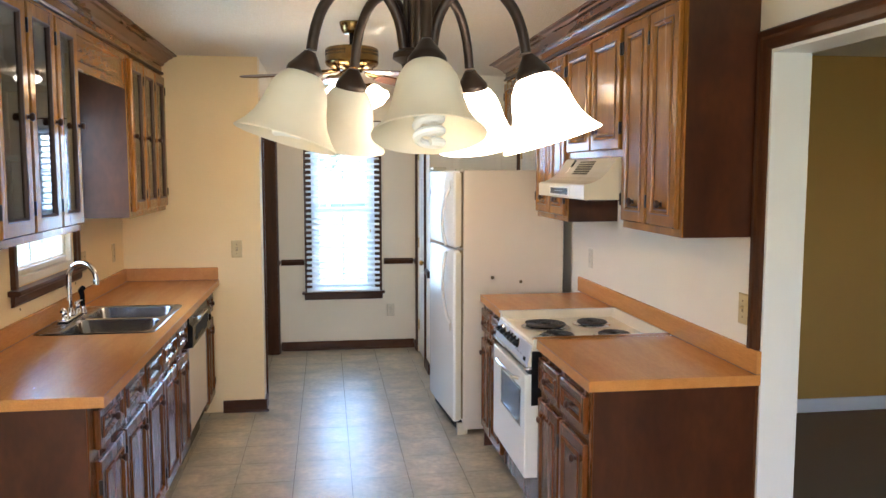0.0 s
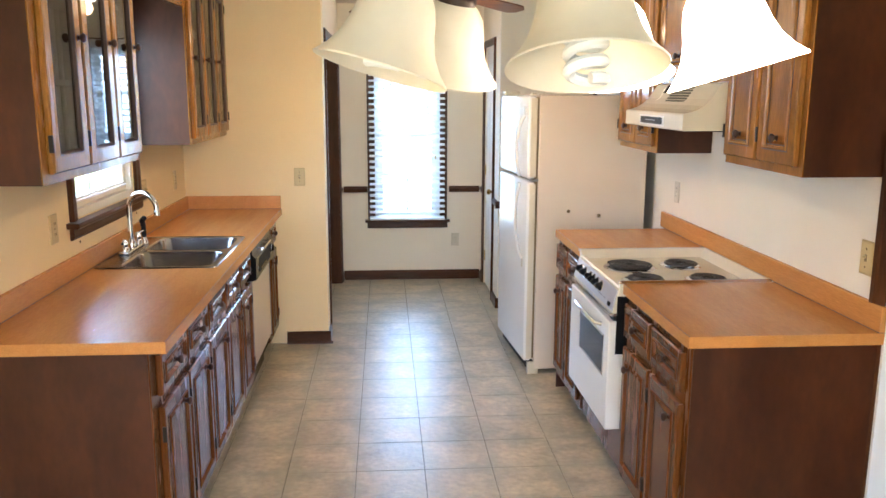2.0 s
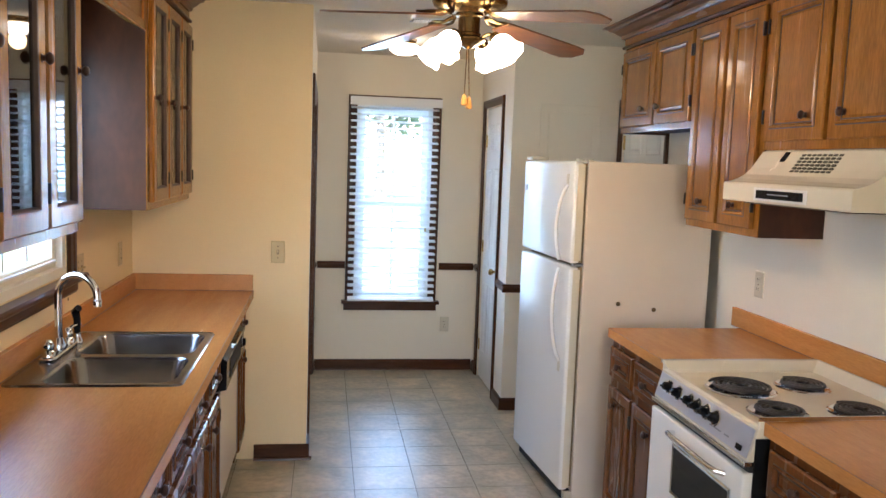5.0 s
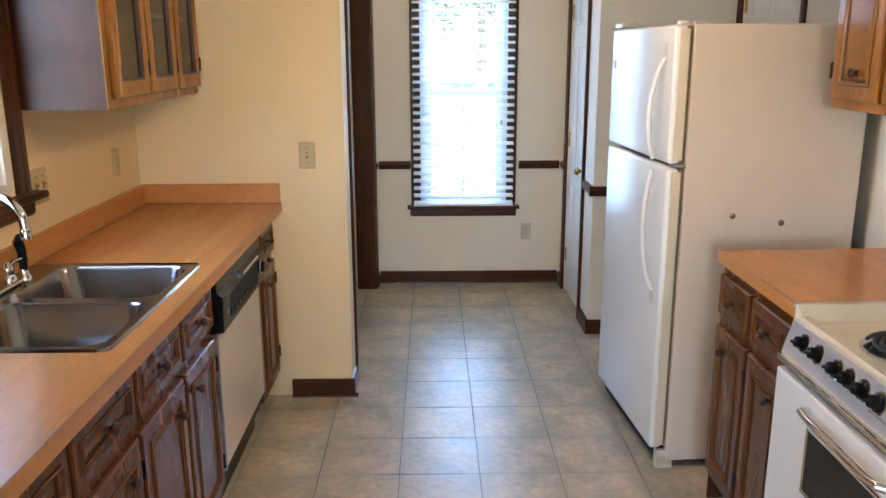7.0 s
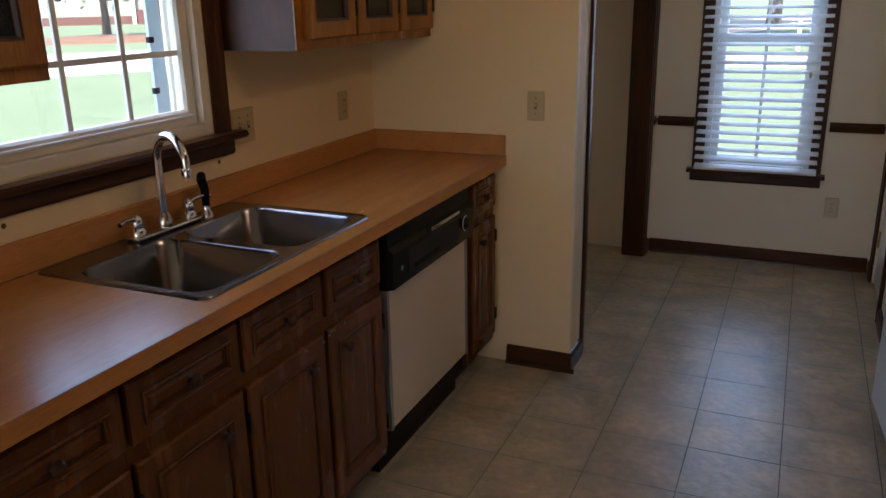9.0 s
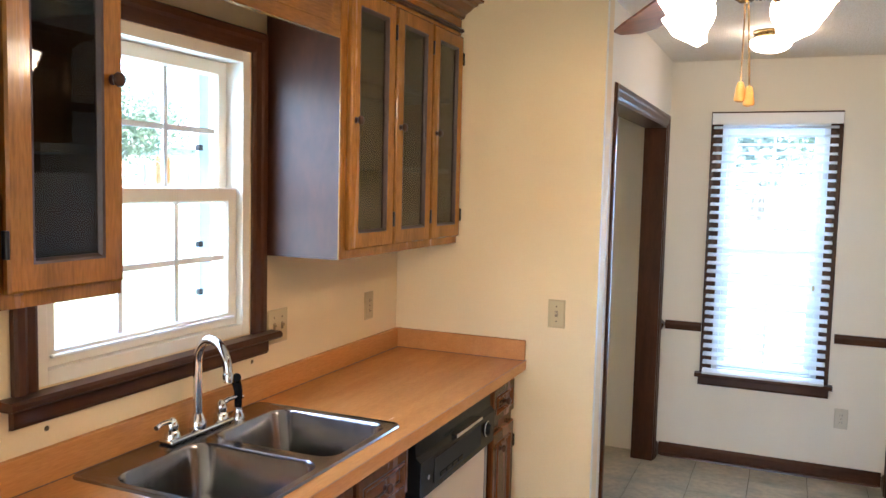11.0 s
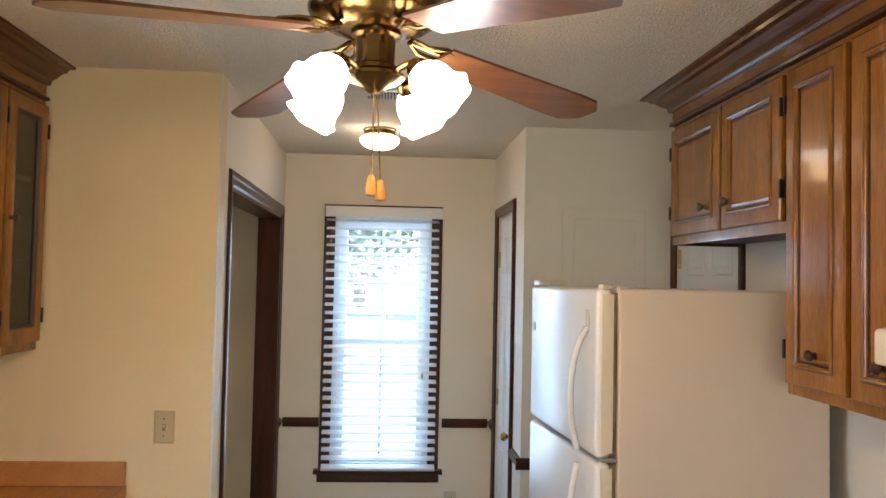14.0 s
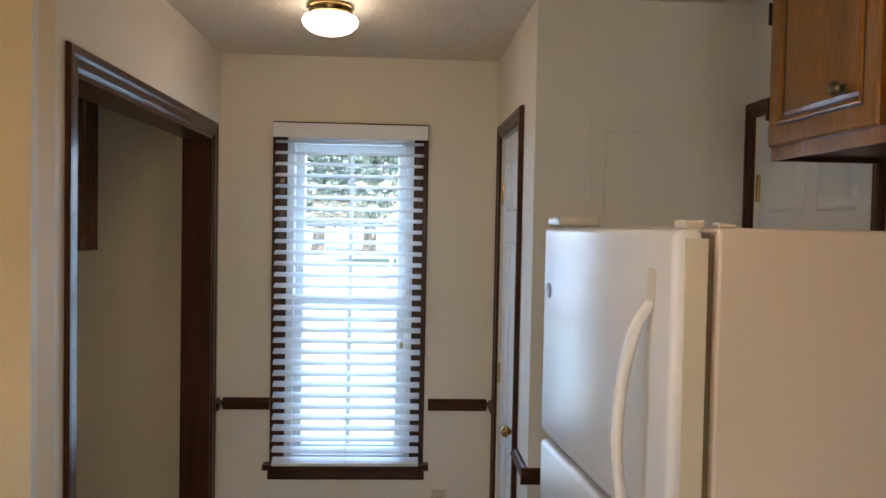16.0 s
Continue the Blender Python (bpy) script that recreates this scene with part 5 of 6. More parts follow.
def ceiling_fan():
    cx, cy = FC.x, FC.y
    r = root("ceiling_fan", (cx, cy, ZC), "antique brass ceiling fan with four walnut blades", "ceiling fan")
    at = lambda z=0: pose(cx, cy, z)
    part("canopy", spun([(0, 2.389), (0.062, 2.389), (0.062, 2.378), (0.052, 2.345), (0.040, 2.330), (0.016, 2.326), (0, 2.326)], at(), 28), M["antique_brass"], r, "", True)
    part("downrod", spun([(0.0, 2.33), (0.0125, 2.33), (0.0125, 2.262), (0.022, 2.262), (0.022, 2.25), (0, 2.25)], at(), 16), M["black"], r, "dark downrod", True)
    mo = part("motor_housing", spun([(0, 2.268), (0.05, 2.268), (0.118, 2.262), (0.131, 2.256), (0.1345, 2.250), (0.1345, 2.196), (0.1365, 2.190), (0.1345, 2.183), (0.130, 2.174), (0.106, 2.158), (0.080, 2.150), (0.075, 2.148), (0, 2.148)], at(), 48), M["antique_brass"], r, "pierced antique brass motor housing", True)
    for k in range(84):
        if k % 21 < 18:
            for z0, z1 in ((2.2335, 2.2435), (2.2185, 2.2285)):
                part("vent_slot", boxes((0.1335, 0.1350, -0.0017, 0.0017, z0, z1), m=at() @ pose(0, 0, 0, 0, 0, 360 * k / 84)), M["dark_gap"], mo)
    for k in range(18):
        m = at() @ pose(0, 0, 0, 0, 0, 20 * k + 5) @ Matrix.Translation((0.108, 0, 2.1665)) @ pose(0, 0, 0, 0, -40, 0)
        part("lower_slot", boxes((-0.014, 0.014, -0.006, 0.006, -0.003, 0.0015), m=m), M["dark_gap"], mo)
    for k in range(4):
        ang = 33 + 90 * k
        m = at() @ pose(0, 0, 0, 0, 0, ang)
        br = part("blade_bracket", bracket(m), M["antique_brass"], r, "scrolled brass blade arm", True)
        part("blade", blade_mesh(m @ Matrix.Translation((0.16, 0, 2.126)) @ pose(0, 0, 0, -8, 7.0, 0)), M["blade"], br, "walnut veneer blade with clipped corners")
    part("switch_housing", spun([(0, 2.148), (0.05, 2.146), (0.05, 2.138), (0.039, 2.134), (0.039, 2.082), (0.044, 2.078), (0.044, 2.070), (0.034, 2.062), (0, 2.060)], at(), 28), M["antique_brass"], r, "", True)
    part("light_plate", spun([(0.034, 2.066), (0.058, 2.062), (0.060, 2.055), (0.050, 2.046), (0.026, 2.036), (0.012, 2.026), (0, 2.025)], at(), 28), M["antique_brass"], r, "", True)
    for k in range(4):
        ang = 45 + 90 * k + 6
        m = at() @ pose(0, 0, 0, 0, 0, ang)
        arm = part("lamp_arm", tube(bmesh.new(), [m @ Vector(p) for p in ((0.04, 0, 2.055), (0.065, 0, 2.068), (0.085, 0, 2.074), (0.100, 0, 2.064))], 0.007, 8), M["antique_brass"], r, "", True)
        tilt = m @ Matrix.Translation((0.100, 0, 2.066)) @ pose(0, 0, 0, 0, 180 - 46, 0) @ Matrix.Scale(0.84, 4)
        part("socket", spun([(0, -0.006), (0.020, -0.006), (0.026, 0.004), (0.027, 0.022), (0.020, 0.026), (0, 0.026)], tilt, 18), M["antique_brass"], arm, "", True)
        sh = lathe(bmesh.new(), [(0.024, 0.018), (0.034, 0.026), (0.046, 0.044), (0.052, 0.066), (0.052, 0.088), (0.056, 0.106), (0.066, 0.120), (0.0645, 0.1195), (0.054, 0.105), (0.050, 0.088), (0.050, 0.066), (0.044, 0.045), (0.032, 0.028), (0.022, 0.02)], 32, tilt,
                   wave=lambda a, i: 1 + (0.07 if 4 < i < 9 else 0.02) * math.cos(6 * a))
        part("tulip_shade", sh, M["fan_glass"], arm, "frosted tulip glass shade, lit", True)
        bulb_light(tilt @ Vector((0, 0, 0.110)), 0.44, 0.03)
    for dx, dz, nm in ((-0.003, -0.006, "a"), (0.015, -0.016, "b")):
        top, end, nb = Vector((cx + dx * 0.3, cy + 0.02, 2.045)), Vector((cx + dx, cy + 0.03, 1.87 + dz)), 44
        ch = part("pull_chain", tube(bmesh.new(), [top.lerp(end, q / (2 * nb)) for q in range(2 * nb + 1)], [0.0012 if q % 2 else 0.0027 for q in range(2 * nb + 1)], 6), M["brass"], r, "beaded pull chain", True)
        part("finial", spun([(0, 0.0), (0.006, 0.0), (0.009, -0.012), (0.0125, -0.034), (0.0115, -0.040), (0.004, -0.043), (0, -0.043)], pose(cx + dx, cy + 0.03, 1.872 + dz), 14), M["finial_wood"], ch, "honey wood finial", True)


def bracket(m):
    bm = bmesh.new()
    for s in (-1, 1):
        tube(bm, [m @ Vector(p) for p in ((0.085, s * 0.008, 2.146), (0.115, s * 0.022, 2.132), (0.15, s * 0.034, 2.133), (0.185, s * 0.030, 2.130), (0.215, s * 0.008, 2.127))], 0.0055, 8)
    tube(bm, [m @ Vector(p) for p in ((0.085, 0, 2.146), (0.13, 0, 2.138), (0.20, 0, 2.129), (0.245, 0, 2.124))], [0.008, 0.007, 0.0055, 0.004], 8)
    return bm


def blade_mesh(m):
    pts = [(0.0, -0.046), (0.36, -0.066), (0.417, -0.064), (0.453, -0.030), (0.453, 0.030), (0.417, 0.064), (0.36, 0.066), (0.0, 0.046)]
    bm = bmesh.new()
    extrude_profile(bm, pts, "z", -0.003, 0.003)
    bmesh.ops.transform(bm, matrix=m, verts=bm.verts)
    return bm


ceiling_fan()


def alcove_light():
    x, y = 1.491, 3.83
    r = root("ceiling_light", (x, y, ZC), "small flush dome light with a brass base", "ceiling light")
    part("base", spun([(0, ZC - 0.001), (0.080, ZC - 0.001), (0.083, ZC - 0.010), (0.076, ZC - 0.014), (0.074, ZC - 0.026), (0.077, ZC - 0.030), (0.073, ZC - 0.036), (0, ZC - 0.036)], pose(x, y, 0), 36), M["antique_brass"], r, "antique brass base", True)
    part("dome", spun([(0.070, ZC - 0.034), (0.090, ZC - 0.042), (0.097, ZC - 0.054), (0.092, ZC - 0.070), (0.072, ZC - 0.088), (0.045, ZC - 0.098), (0.018, ZC - 0.102), (0, ZC - 0.102)], pose(x, y, 0), 40), M["dome_glass"], r, "lit opal glass dome", True)
    bulb_light((x, y, ZC - 0.14), 0.21, 0.05)


alcove_light()


def ceiling_vent():
    x0, x1, y0, y1 = 1.44, 1.70, 3.02, 3.18
    r = root("ceiling_vent", ((x0 + x1) / 2, (y0 + y1) / 2, ZC), "white metal ceiling air register with dark slots", "vent")
    part("frame", rings_panel(bmesh.new(), x1 - x0, y1 - y0, [(0, 0), (0, 0.004), (0.004, 0.007), (0.026, 0.007), (0.028, 0.002)], False, pose(x0, y0, ZC - 0.001, 90, 0, 0) @ pose(0, 0, 0)), M["white_paint"], r)
    part("backing", boxes((x0 + 0.02, x1 - 0.02, y0 + 0.02, y1 - 0.02, ZC - 0.0025, ZC - 0.001)), M["dark_gap"], r, "dark duct opening")
    for k in range(16):
        x = x0 + 0.034 + k * 0.0125
        part("slat", boxes((-0.0045, 0.0045, y0 + 0.027, y1 - 0.027, -0.0006, 0.0006), m=Matrix.Translation((x, 0, ZC - 0.006)) @ pose(0, 0, 0, 0, 38, 0)), M["white_paint"], r)
    part("lever", boxes((x0 + 0.008, x0 + 0.018, (y0 + y1) / 2 - 0.012, (y0 + y1) / 2 + 0.012, ZC - 0.014, ZC - 0.007), bevel=0.002), M["badge"], r, "small damper lever")


ceiling_vent()


# ---- chandelier ----
M["bronze"] = mat("oil_rubbed_bronze", (0.034, 0.019, 0.013), 0.38, 0.6, color2=(0.020, 0.012, 0.009), scale=14, rough_var=0.06)
def alabaster(name):
    m = mat(name, (0.80, 0.76, 0.68), 0.35, color2=(0.70, 0.65, 0.55), scale=14, mix=0.8, fine=0.12, fine_scale=60)
    nt = m.node_tree
    b = nt.nodes["Principled BSDF"]
    tr, mx = nt.nodes.new("ShaderNodeBsdfTranslucent"), nt.nodes.new("ShaderNodeMixShader")
    tr.inputs[0].default_value = (0.86, 0.81, 0.70, 1)
    mx.inputs[0].default_value = 0.45
    nt.links.new(b.outputs[0], mx.inputs[1])
    nt.links.new(tr.outputs[0], mx.inputs[2])
    nt.links.new(mx.outputs[0], nt.nodes["Material Output"].inputs[0])
    return m


M["alabaster"] = alabaster("alabaster_glass")
M["alabaster_lit"] = glow("alabaster_glass_lit", (1.0, 0.86, 0.60), 1.75)
M["cfl"] = mat("white_cfl_tube", (0.82, 0.82, 0.80), 0.3, color2=(0.78, 0.78, 0.76), scale=10)
M["cfl_lit"] = glow("lit_cfl_tube", (1.0, 0.9, 0.7), 1.2)
CC = Vector((1.503, -1.487, 0.012))


def chandelier():
    cx, cy = CC.x, CC.y
    r = root("chandelier", (cx, cy, ZC), "bronze five-arm chandelier with bell-shaped alabaster shades", "chandelier")
    part("canopy", spun([(0, ZC - 0.001), (0.06, ZC - 0.001), (0.06, ZC - 0.010), (0.04, ZC - 0.024), (0.012, ZC - 0.03), (0, ZC - 0.03)], pose(cx, cy, 0), 28), M["bronze"], r, "", True)
    part("stem", spun([(0.008, ZC - 0.03), (0.008, 2.06), (0.02, 2.05), (0.026, 2.03), (0.02, 2.01), (0.012, 2.00), (0, 2.00)], pose(cx, cy, 0), 16), M["bronze"], r, "", True)
    for k in range(6):
        a = math.pi * k / 3
        part("column_rod", spun([(0.006, 2.005), (0.006, 1.80), (0, 1.80)], pose(cx + 0.015 * math.cos(a), cy + 0.015 * math.sin(a), 0), 8), M["bronze"], r)
    part("hub", spun([(0, 1.812), (0.024, 1.812), (0.036, 1.806), (0.037, 1.798), (0.024, 1.790), (0.022, 1.782), (0.012, 1.768), (0.011, 1.755), (0.014, 1.748), (0.008, 1.738), (0, 1.733)], pose(cx, cy, CC.z * 0.5), 28), M["bronze"], r, "turned bronze hub and finial", True)
    for k in range(5):
        ang = 267.5 + 72 * k
        lit = k in (1, 2)
        m = pose(cx, cy, CC.z, 0, 0, ang)
        R = 0.160
        arm_pts = [(0.021, 0, 1.802), (0.030, 0, 1.848), (0.052, 0, 1.882), (0.082, 0, 1.895), (0.114, 0, 1.886), (0.139, 0, 1.858), (0.152, 0, 1.826), (R - 0.002, 0, 1.796)]
        pts = []
        for i in range(len(arm_pts) - 1):
            p0, p1, p2, p3 = (Vector(arm_pts[max(0, min(len(arm_pts) - 1, j))]) for j in (i - 1, i, i + 1, i + 2))
            for q in range(4):
                t = q / 4
                pts.append(m @ (0.5 * (2 * p1 + (p2 - p0) * t + (2 * p0 - 5 * p1 + 4 * p2 - p3) * t * t + (3 * p1 - p0 - 3 * p2 + p3) * t ** 3)))
        pts.append(m @ Vector(arm_pts[-1]))
        arm = part("arm", tube(bmesh.new(), pts, 0.0078, 10), M["bronze"], r, "curved bronze arm", True)
        tilt = m @ Matrix.Translation((R, 0, 1.793)) @ pose(0, 0, 0, 0, 180 - 17, 0)
        part("cap", spun([(0, 0.0), (0.008, 0.0), (0.012, 0.006), (0.020, 0.018), (0.0245, 0.024), (0.0255, 0.030), (0.0245, 0.0335), (0, 0.0335)], tilt, 24), M["bronze"], arm, "", True)
        prof = [(0.023, 0.031), (0.030, 0.037), (0.037, 0.048), (0.041, 0.062), (0.044, 0.078), (0.049, 0.094), (0.058, 0.109), (0.068, 0.120), (0.0675, 0.1215), (0.0655, 0.1205), (0.0565, 0.110), (0.047, 0.095), (0.042, 0.079), (0.039, 0.063), (0.035, 0.050), (0.028, 0.040), (0.021, 0.034)]
        prof = [(q * (1 + 0.06 * (h - 0.031) / 0.09), 0.031 + (h - 0.031) * 1.05) for q, h in prof]
        part("shade", lathe(bmesh.new(), prof, 40, tilt), M["alabaster_lit" if lit else "alabaster"], arm, "alabaster glass bell shade, lit" if lit else "alabaster glass bell shade, unlit", True)
        bm = bmesh.new()
        hp = []
        for j in range(61):
            f = j / 60
            a = f * 2 * math.pi * 3.5
            hp.append(tilt @ Vector((0.0155 * math.cos(a), 0.0155 * math.sin(a), 0.084 + (0.055 if k == 0 else 0.036) * f)))
        tube(bm, hp, 0.0056, 8)
        part("bulb", bm, M["cfl_lit" if lit else "cfl"], arm, "spiral bulb", True)
        part("bulb_base", spun([(0, 0.034), (0.013, 0.034), (0.017, 0.06), (0.022, 0.084), (0, 0.090)], tilt, 16), M["cfl"], arm)
        if lit:
            bulb_light(tilt @ Vector((0, 0, 0.148)), 0.50, 0.03, (1.0, 0.70, 0.38))


chandelier()

# ---- outdoors ----
M["grass"] = mat("sunlit_lawn", (0.135, 0.205, 0.115), 0.9, color2=(0.10, 0.158, 0.085), scale=0.7, fine=0.4, fine_scale=9, bump=0.5, bump_scale=20)
M["concrete"] = mat("pale_concrete", (0.38, 0.37, 0.345), 0.85, color2=(0.32, 0.31, 0.285), scale=0.8, fine=0.2)
M["bark"] = mat("tree_bark", (0.17, 0.15, 0.125), 0.9, color2=(0.10, 0.088, 0.072), scale=6, stretch=(3, 3, 0.6), bump=0.7, bump_scale=14)
M["leaf"] = mat("green_leaves", (0.17, 0.235, 0.155), 0.55, color2=(0.13, 0.185, 0.12), scale=1.2)
M["conifer"] = mat("blue_green_needles", (0.17, 0.24, 0.22), 0.6, color2=(0.13, 0.185, 0.17), scale=1.2)


def translucent(m, share):
    """Lets daylight through thin leaves."""
    nt = m.node_tree
    b = nt.nodes["Principled BSDF"]
    t, mx = nt.nodes.new("ShaderNodeBsdfTranslucent"), nt.nodes.new("ShaderNodeMixShader")
    nt.links.new(b.inputs["Base Color"].links[0].from_socket, t.inputs[0])
    mx.inputs[0].default_value = share
    nt.links.new(b.outputs[0], mx.inputs[1])
    nt.links.new(t.outputs[0], mx.inputs[2])
    nt.links.new(mx.outputs[0], nt.nodes["Material Output"].inputs[0])


translucent(M["leaf"], 0.6)
translucent(M["conifer"], 0.45)
M["siding"] = mat("pale_green_siding", (0.30, 0.335, 0.28), 0.7, color2=(0.27, 0.30, 0.25), scale=1)
M["brick"] = mat("red_brick", (0.15, 0.075, 0.06), 0.85, color2=(0.11, 0.058, 0.048), scale=9, stretch=(1, 1, 3))
M["shingle"] = mat("grey_shingles", (0.30, 0.31, 0.31), 0.9, color2=(0.24, 0.25, 0.25), scale=5)
GZ = -0.45
structure("ground", boxes((-400, 400, -400, -5.2, GZ - 0.3, GZ), (-400, 400, 5.2, 400, GZ - 0.3, GZ), (-400, -0.12, -5.2, 5.2, GZ - 0.3, GZ), (7.4, 400, -5.2, 5.2, GZ - 0.3, GZ)), M["grass"], "sunlit lawn around the house", "lawn")
structure("road", boxes((24.0, 36.0, -120, 160, GZ, GZ + 0.02), m=pose(0, 0, 0, 0, 0, 150.6)), M["concrete"], "pale concrete road", "road")
structure("path", boxes((-9, 12, 24.0, 30.0, GZ + 0.001, GZ + 0.024)), M["concrete"], "pale concrete drive", "path")


def tree(x, y, h, crown_r, label, mtl="leaf", conifer=False, seed=1):
    rnd = random.Random(seed)
    r = root("tree", (x, y, GZ), label, "tree")
    bm = bmesh.new()
    tr = 0.022 * h
    tube(bm, [(x, y, GZ - 0.05), (x + 0.05, y, GZ + h * 0.15), (x - 0.05, y + 0.05, GZ + h * 0.45), (x, y, GZ + h * 0.92)], [tr * 1.4, tr, tr * 0.8, tr * 0.15], 10)
    tips = []
    for k in range(14):
        a = rnd.random() * 6.28
        z0 = h * (0.2 + 0.6 * k / 14) if conifer else h * (0.28 + 0.3 * rnd.random())
        ln = crown_r * ((1.05 - k / 15) if conifer else (0.55 + 0.4 * rnd.random()))
        up = -0.05 * h if conifer else h * (0.12 + 0.22 * rnd.random())
        e = (x + ln * math.cos(a), y + ln * math.sin(a), GZ + z0 + up)
        tube(bm, [(x, y, GZ + z0), (x + ln * 0.5 * math.cos(a), y + ln * 0.5 * math.sin(a), GZ + z0 + up * 0.6), e], [tr * 0.4, tr * 0.25, tr * 0.08], 6)
        tips.append((e, (x, y, GZ + z0)))
    part("trunk", bm, M["bark"], r)
    vs, fs = [], []
    for k in range(11000):
        if conifer:
            zf = rnd.random() ** 0.8
            rad = crown_r * (1.02 - zf) * math.sqrt(rnd.random())
            a = rnd.random() * 6.28
            c = Vector((x + rad * math.cos(a), y + rad * math.sin(a), GZ + h * (0.12 + 0.88 * zf)))
            sz = 0.24
        else:
            e, b = tips[rnd.randrange(len(tips))]
            f = 0.55 + 0.6 * rnd.random()
            c = Vector(b).lerp(Vector(e), f) + Vector((rnd.gauss(0, 1), rnd.gauss(0, 1), rnd.gauss(0, 0.8))) * crown_r * 0.17
            sz = 0.15
        u = Vector((rnd.gauss(0, 1), rnd.gauss(0, 1), rnd.gauss(0, 0.6))).normalized() * sz
        w = u.cross(Vector((rnd.gauss(0, 1), rnd.gauss(0, 1), rnd.gauss(0, 1)))).normalized() * sz * 0.7
        i = len(vs)
        vs += [c - u, c + w * 0.8, c + u, c - w * 0.8]
        fs.append((i, i + 1, i + 2, i + 3))
    me = bpy.data.meshes.new("crown")
    off = place_of(r)
    me.from_pydata([v - off for v in vs], [], fs)
    me.materials.append(M[mtl])
    ob = new("crown", me)
    ob.parent = r
    tagged(ob, "", "", "", "stuff")


tree(-36.5, 37.0, 9.5, 5.2, "leafy shade tree on the far lawn", seed=3)
tree(-3.4, 52.0, 15.0, 4.6, "blue-green conifer beyond the far window", "conifer", True, 8)
tree(-0.4, 58.0, 17.0, 4.6, "blue-green conifer beyond the far window", "conifer", True, 21)
tree(3.8, 41.0, 11.5, 4.4, "leafy tree beyond the far window", "leaf", False, 11)
tree(8.5, 56.0, 13.0, 5.0, "leafy tree beyond the far window", "leaf", False, 17)
tree(-42.0, 16.0, 9.0, 3.5, "leafy tree beside the road", "leaf", False, 14)
# reddish litter, with the shadow under the tree mixed into its brown
M["mulch"] = mat("leaf_litter_with_tree_shade", (0.20, 0.11, 0.075), 0.95, color2=(0.11, 0.085, 0.05), scale=3, fine=0.5, fine_scale=14, bump=0.8, bump_scale=9)
bed = root("mulch_bed", (-35.5, 36.0, GZ), "low mulch bed with fallen leaves, the tree's shade in its colour", "mulch bed")
part("mound", lathe(bmesh.new(), [(4.6, -0.02), (4.2, 0.10), (3.0, 0.24), (1.4, 0.32), (0, 0.34)], 36, pose(-35.5, 36.0, GZ), wave=lambda a, i: 1 + 0.10 * math.sin(3 * a + 1) + 0.05 * math.sin(7 * a)), M["mulch"], bed, "", True)


def mailbox():
    """A post box by the drive."""
    x, y = 1.45, 31.2
    r = root("mailbox", (x, y, GZ), "pale post box on a white wooden post beside the drive", "mailbox")
    part("post", box(bmesh.new(), x - 0.06, x + 0.06, y - 0.06, y + 0.06, GZ, GZ + 1.05, 0.01), M["white_paint"], r)
    part("arm", box(bmesh.new(), x - 0.30, x + 0.30, y - 0.05, y + 0.05, GZ + 0.86, GZ + 0.95, 0.01), M["white_paint"], r)
    prof = [(-0.12, 0.0), (0.12, 0.0), (0.12, 0.16), (0.10, 0.22), (0.05, 0.26), (0, 0.27), (-0.05, 0.26), (-0.10, 0.22), (-0.12, 0.16)]
    part("box", extrude_profile(bmesh.new(), [(x + u, GZ + 1.05 + v) for u, v in prof], "y", y - 0.26, y + 0.26), M["siding"], r, "rounded pale green box")


def house(m, w, d, h, label, steps=False):
    r = root("house", m.translation, label, "house")
    part("brick_base", boxes((-w / 2, w / 2, 0, d, -0.1, 0.55), m=m), M["brick"], r, "red brick base")
    part("wall", boxes((-w / 2 + 0.02, w / 2 - 0.02, 0.03, d - 0.03, 0.55, h), m=m), M["siding"], r, "pale green lap siding")
    n = int((h - 0.56) / 0.2)
    for k in range(n):
        part("siding_board", boxes((-w / 2, w / 2, -0.002, 0.03, 0.56 + k * 0.2, 0.745 + k * 0.2), m=m), M["siding"], r)
    bm = extrude_profile(bmesh.new(), [(-0.4, h), (d / 2, h + d * 0.28), (d + 0.4, h), (d + 0.4, h - 0.15), (d / 2, h + d * 0.28 - 0.18), (-0.4, h - 0.15)], "x", -w / 2 - 0.4, w / 2 + 0.4)
    bmesh.ops.transform(bm, matrix=m, verts=bm.verts)
    part("roof", bm, M["shingle"], r, "grey shingle roof")
    for x in (-w * 0.36, -w * 0.18, w * 0.20, w * 0.36):
        win = part("window", boxes((x - 0.55, x + 0.55, -0.03, 0.02, 1.5, 2.9), m=m), M["white_paint"], r)
        for sx in (-0.26, 0.26):
            for sz in (1.86, 2.54):
                part("pane", boxes((x + sx - 0.22, x + sx + 0.22, -0.035, -0.031, sz - 0.30, sz + 0.30), m=m), M["smoked"], win)
    part("door", boxes((-0.5, 0.5, -0.03, 0.02, 0.95, 3.0), m=m), M["cab_base"], r, "dark front door")
    if steps:
        for k in range(5):
            part("step", boxes((-1.3, 1.3, -1.9 + 0.32 * k, -0.05, 0.19 * k - 0.05, 0.19 * (k + 1)), m=m), M["brick"], r)
        for x in (-1.5, 1.5):
            part("column", boxes((x - 0.12, x + 0.12, -0.5, -0.26, 0, 3.0), m=m), M["white_paint"], r)


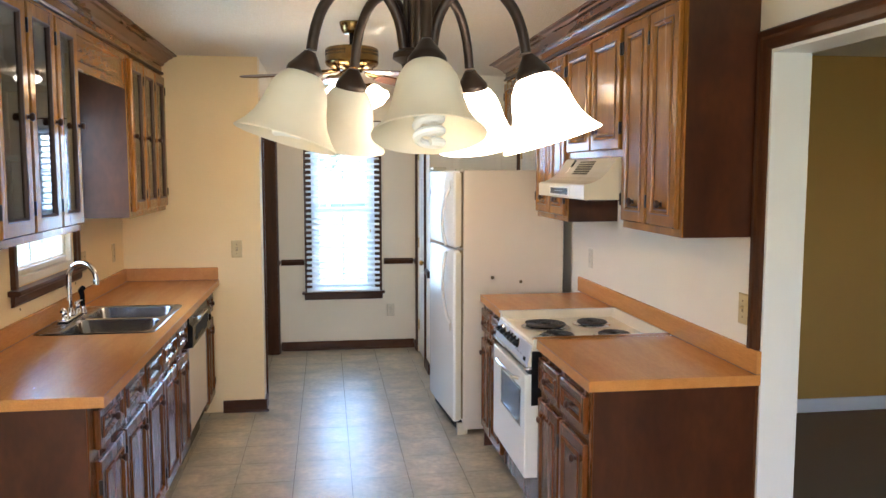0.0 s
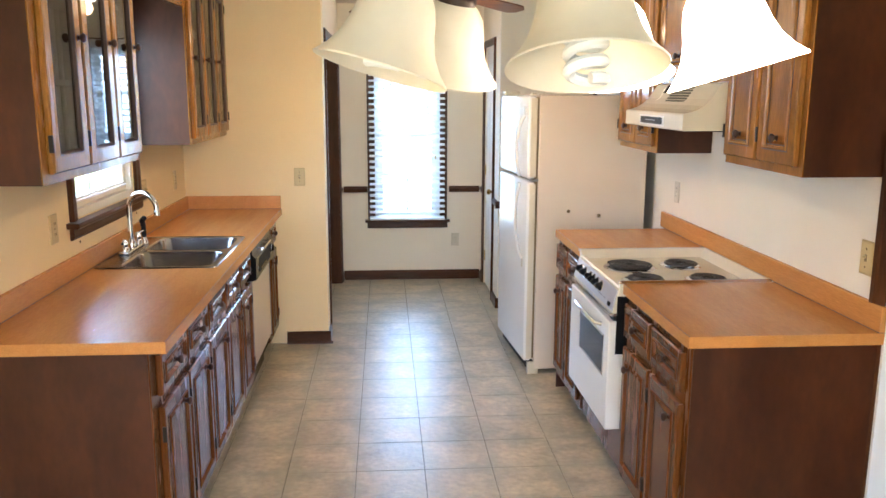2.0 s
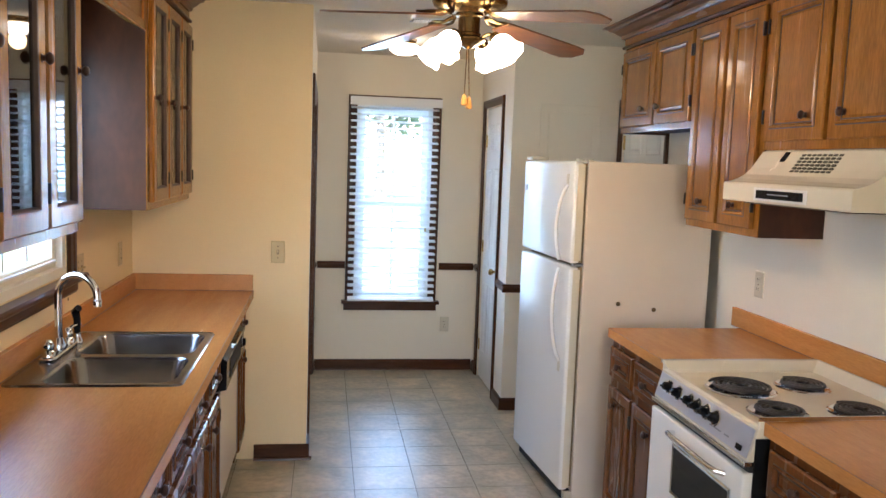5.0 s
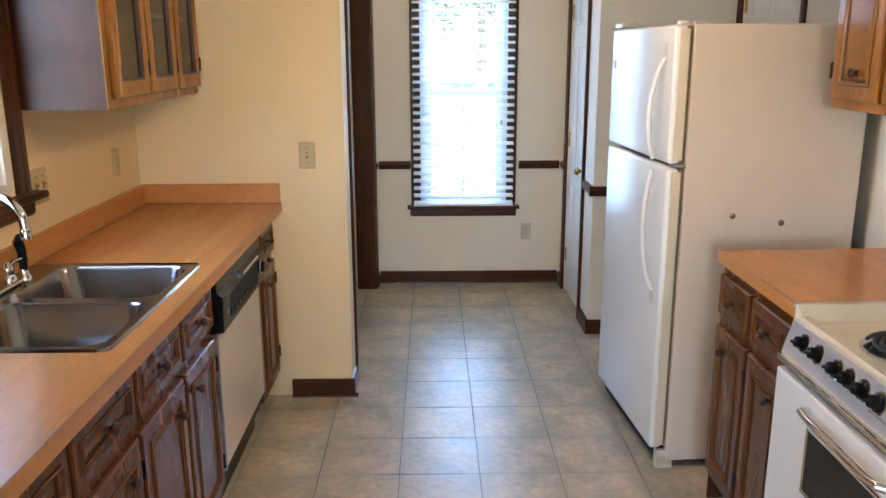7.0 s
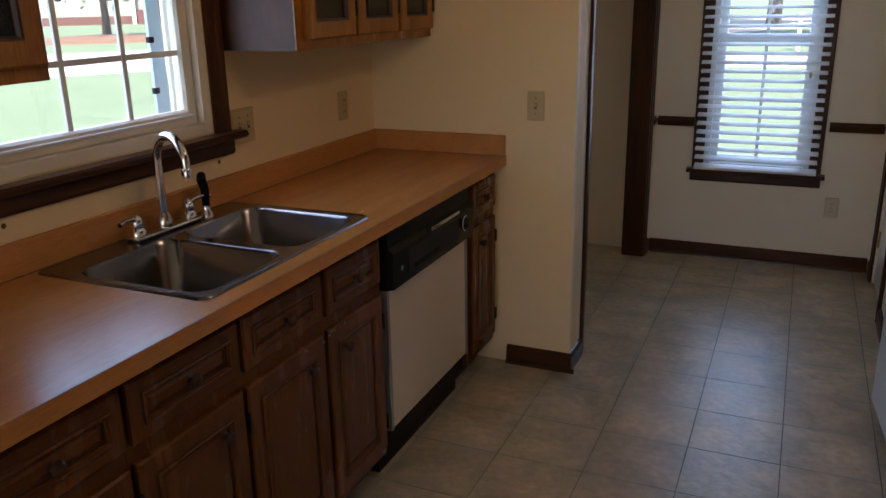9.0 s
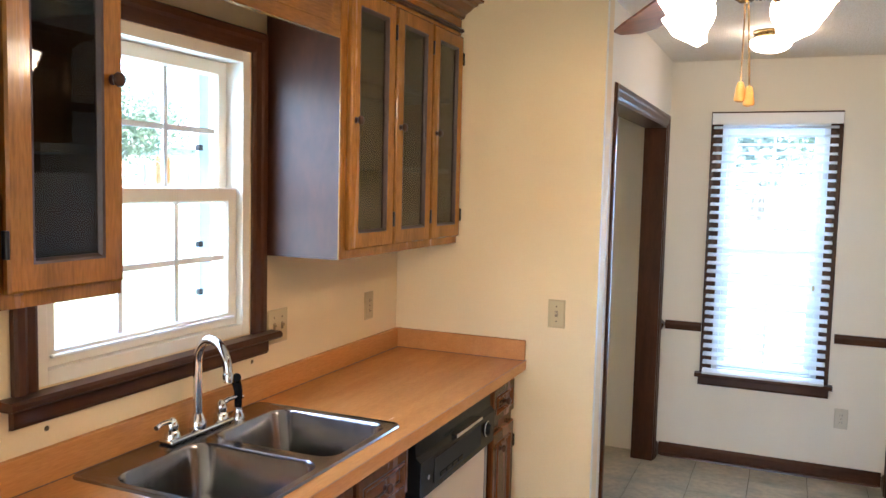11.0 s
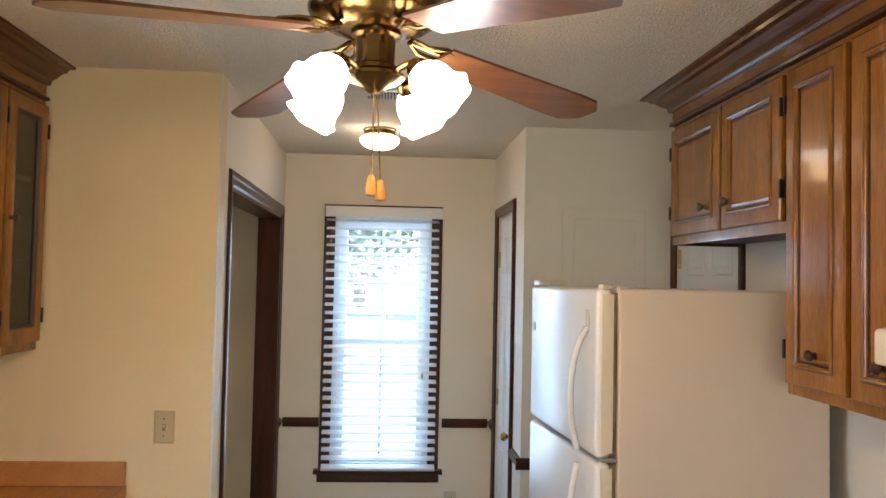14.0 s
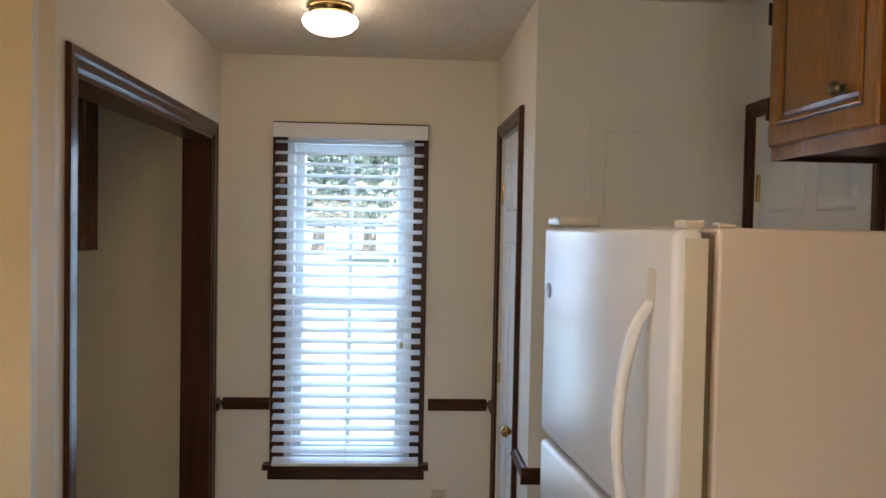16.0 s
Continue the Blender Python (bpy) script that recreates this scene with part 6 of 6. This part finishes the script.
mailbox()
house(pose(-62.0, 69.0, GZ, 0, 0, 46) @ Matrix.Scale(1.5, 4), 18, 9, 3.7, "pale sided house with brick base and brick steps", True)
house(pose(-16.0, 62.0, GZ, 0, 0, 8), 14, 8, 3.5, "pale sided house beyond the lawn")

# ---- floor tiles ----
TX, TY = 0.3048, 0.2915
fl = root("floor", (1.5, 1.5, 0), "mottled grey-beige vinyl tile floor", "floor", "", "structure")
bm = bmesh.new()
hx, hy = TX / 2 - 0.0013, TY / 2 - 0.0008
lo = [bm.verts.new((sx * hx, sy * hy, -0.0035)) for sx, sy in ((-1, -1), (1, -1), (1, 1), (-1, 1))]
hi = [bm.verts.new((sx * (hx - 0.0003), sy * (hy - 0.0003), 0.0)) for sx, sy in ((-1, -1), (1, -1), (1, 1), (-1, 1))]
for k in range(4):
    bm.faces.new((lo[k], lo[(k + 1) % 4], hi[(k + 1) % 4], hi[k]))
bm.faces.new(hi)
bmesh.ops.recalc_face_normals(bm, faces=bm.faces)
tile_mesh = bpy.data.meshes.new("tile")
bm.to_mesh(tile_mesh)
bm.free()
tile_mesh.materials.append(M["tile"])
rest_v, rest_f = [], []
for i in range(-5, 5):
    for j in range(-17, 17):
        x, y = 1.482 + TX * (i + 0.5), 0.069 + TY * (j + 0.5)
        if y > YF + 0.1 or y < -4.75:
            continue
        if y > YS + 0.15 and (x > ARX + 0.16 and y > YP + 0.1):
            continue
        if j >= -6:
            o = new("tile", tile_mesh)
            o.parent = fl
            o.location = (x - 1.5, y - 1.5, random.Random(i * 97 + j).uniform(-0.0003, 0.0))
        else:
            n = len(rest_v)
            rest_v += [(x + sx * hx - 1.5, y + sy * hy - 1.5, -0.0005) for sx, sy in ((-1, -1), (1, -1), (1, 1), (-1, 1))]
            rest_f.append((n, n + 1, n + 2, n + 3))
me = bpy.data.meshes.new("far_tiles")
me.from_pydata(rest_v, [], rest_f)
me.materials.append(M["tile"])
o = new("far_tiles", me)
o.parent = fl
tagged(o, "", "", "", "stuff")
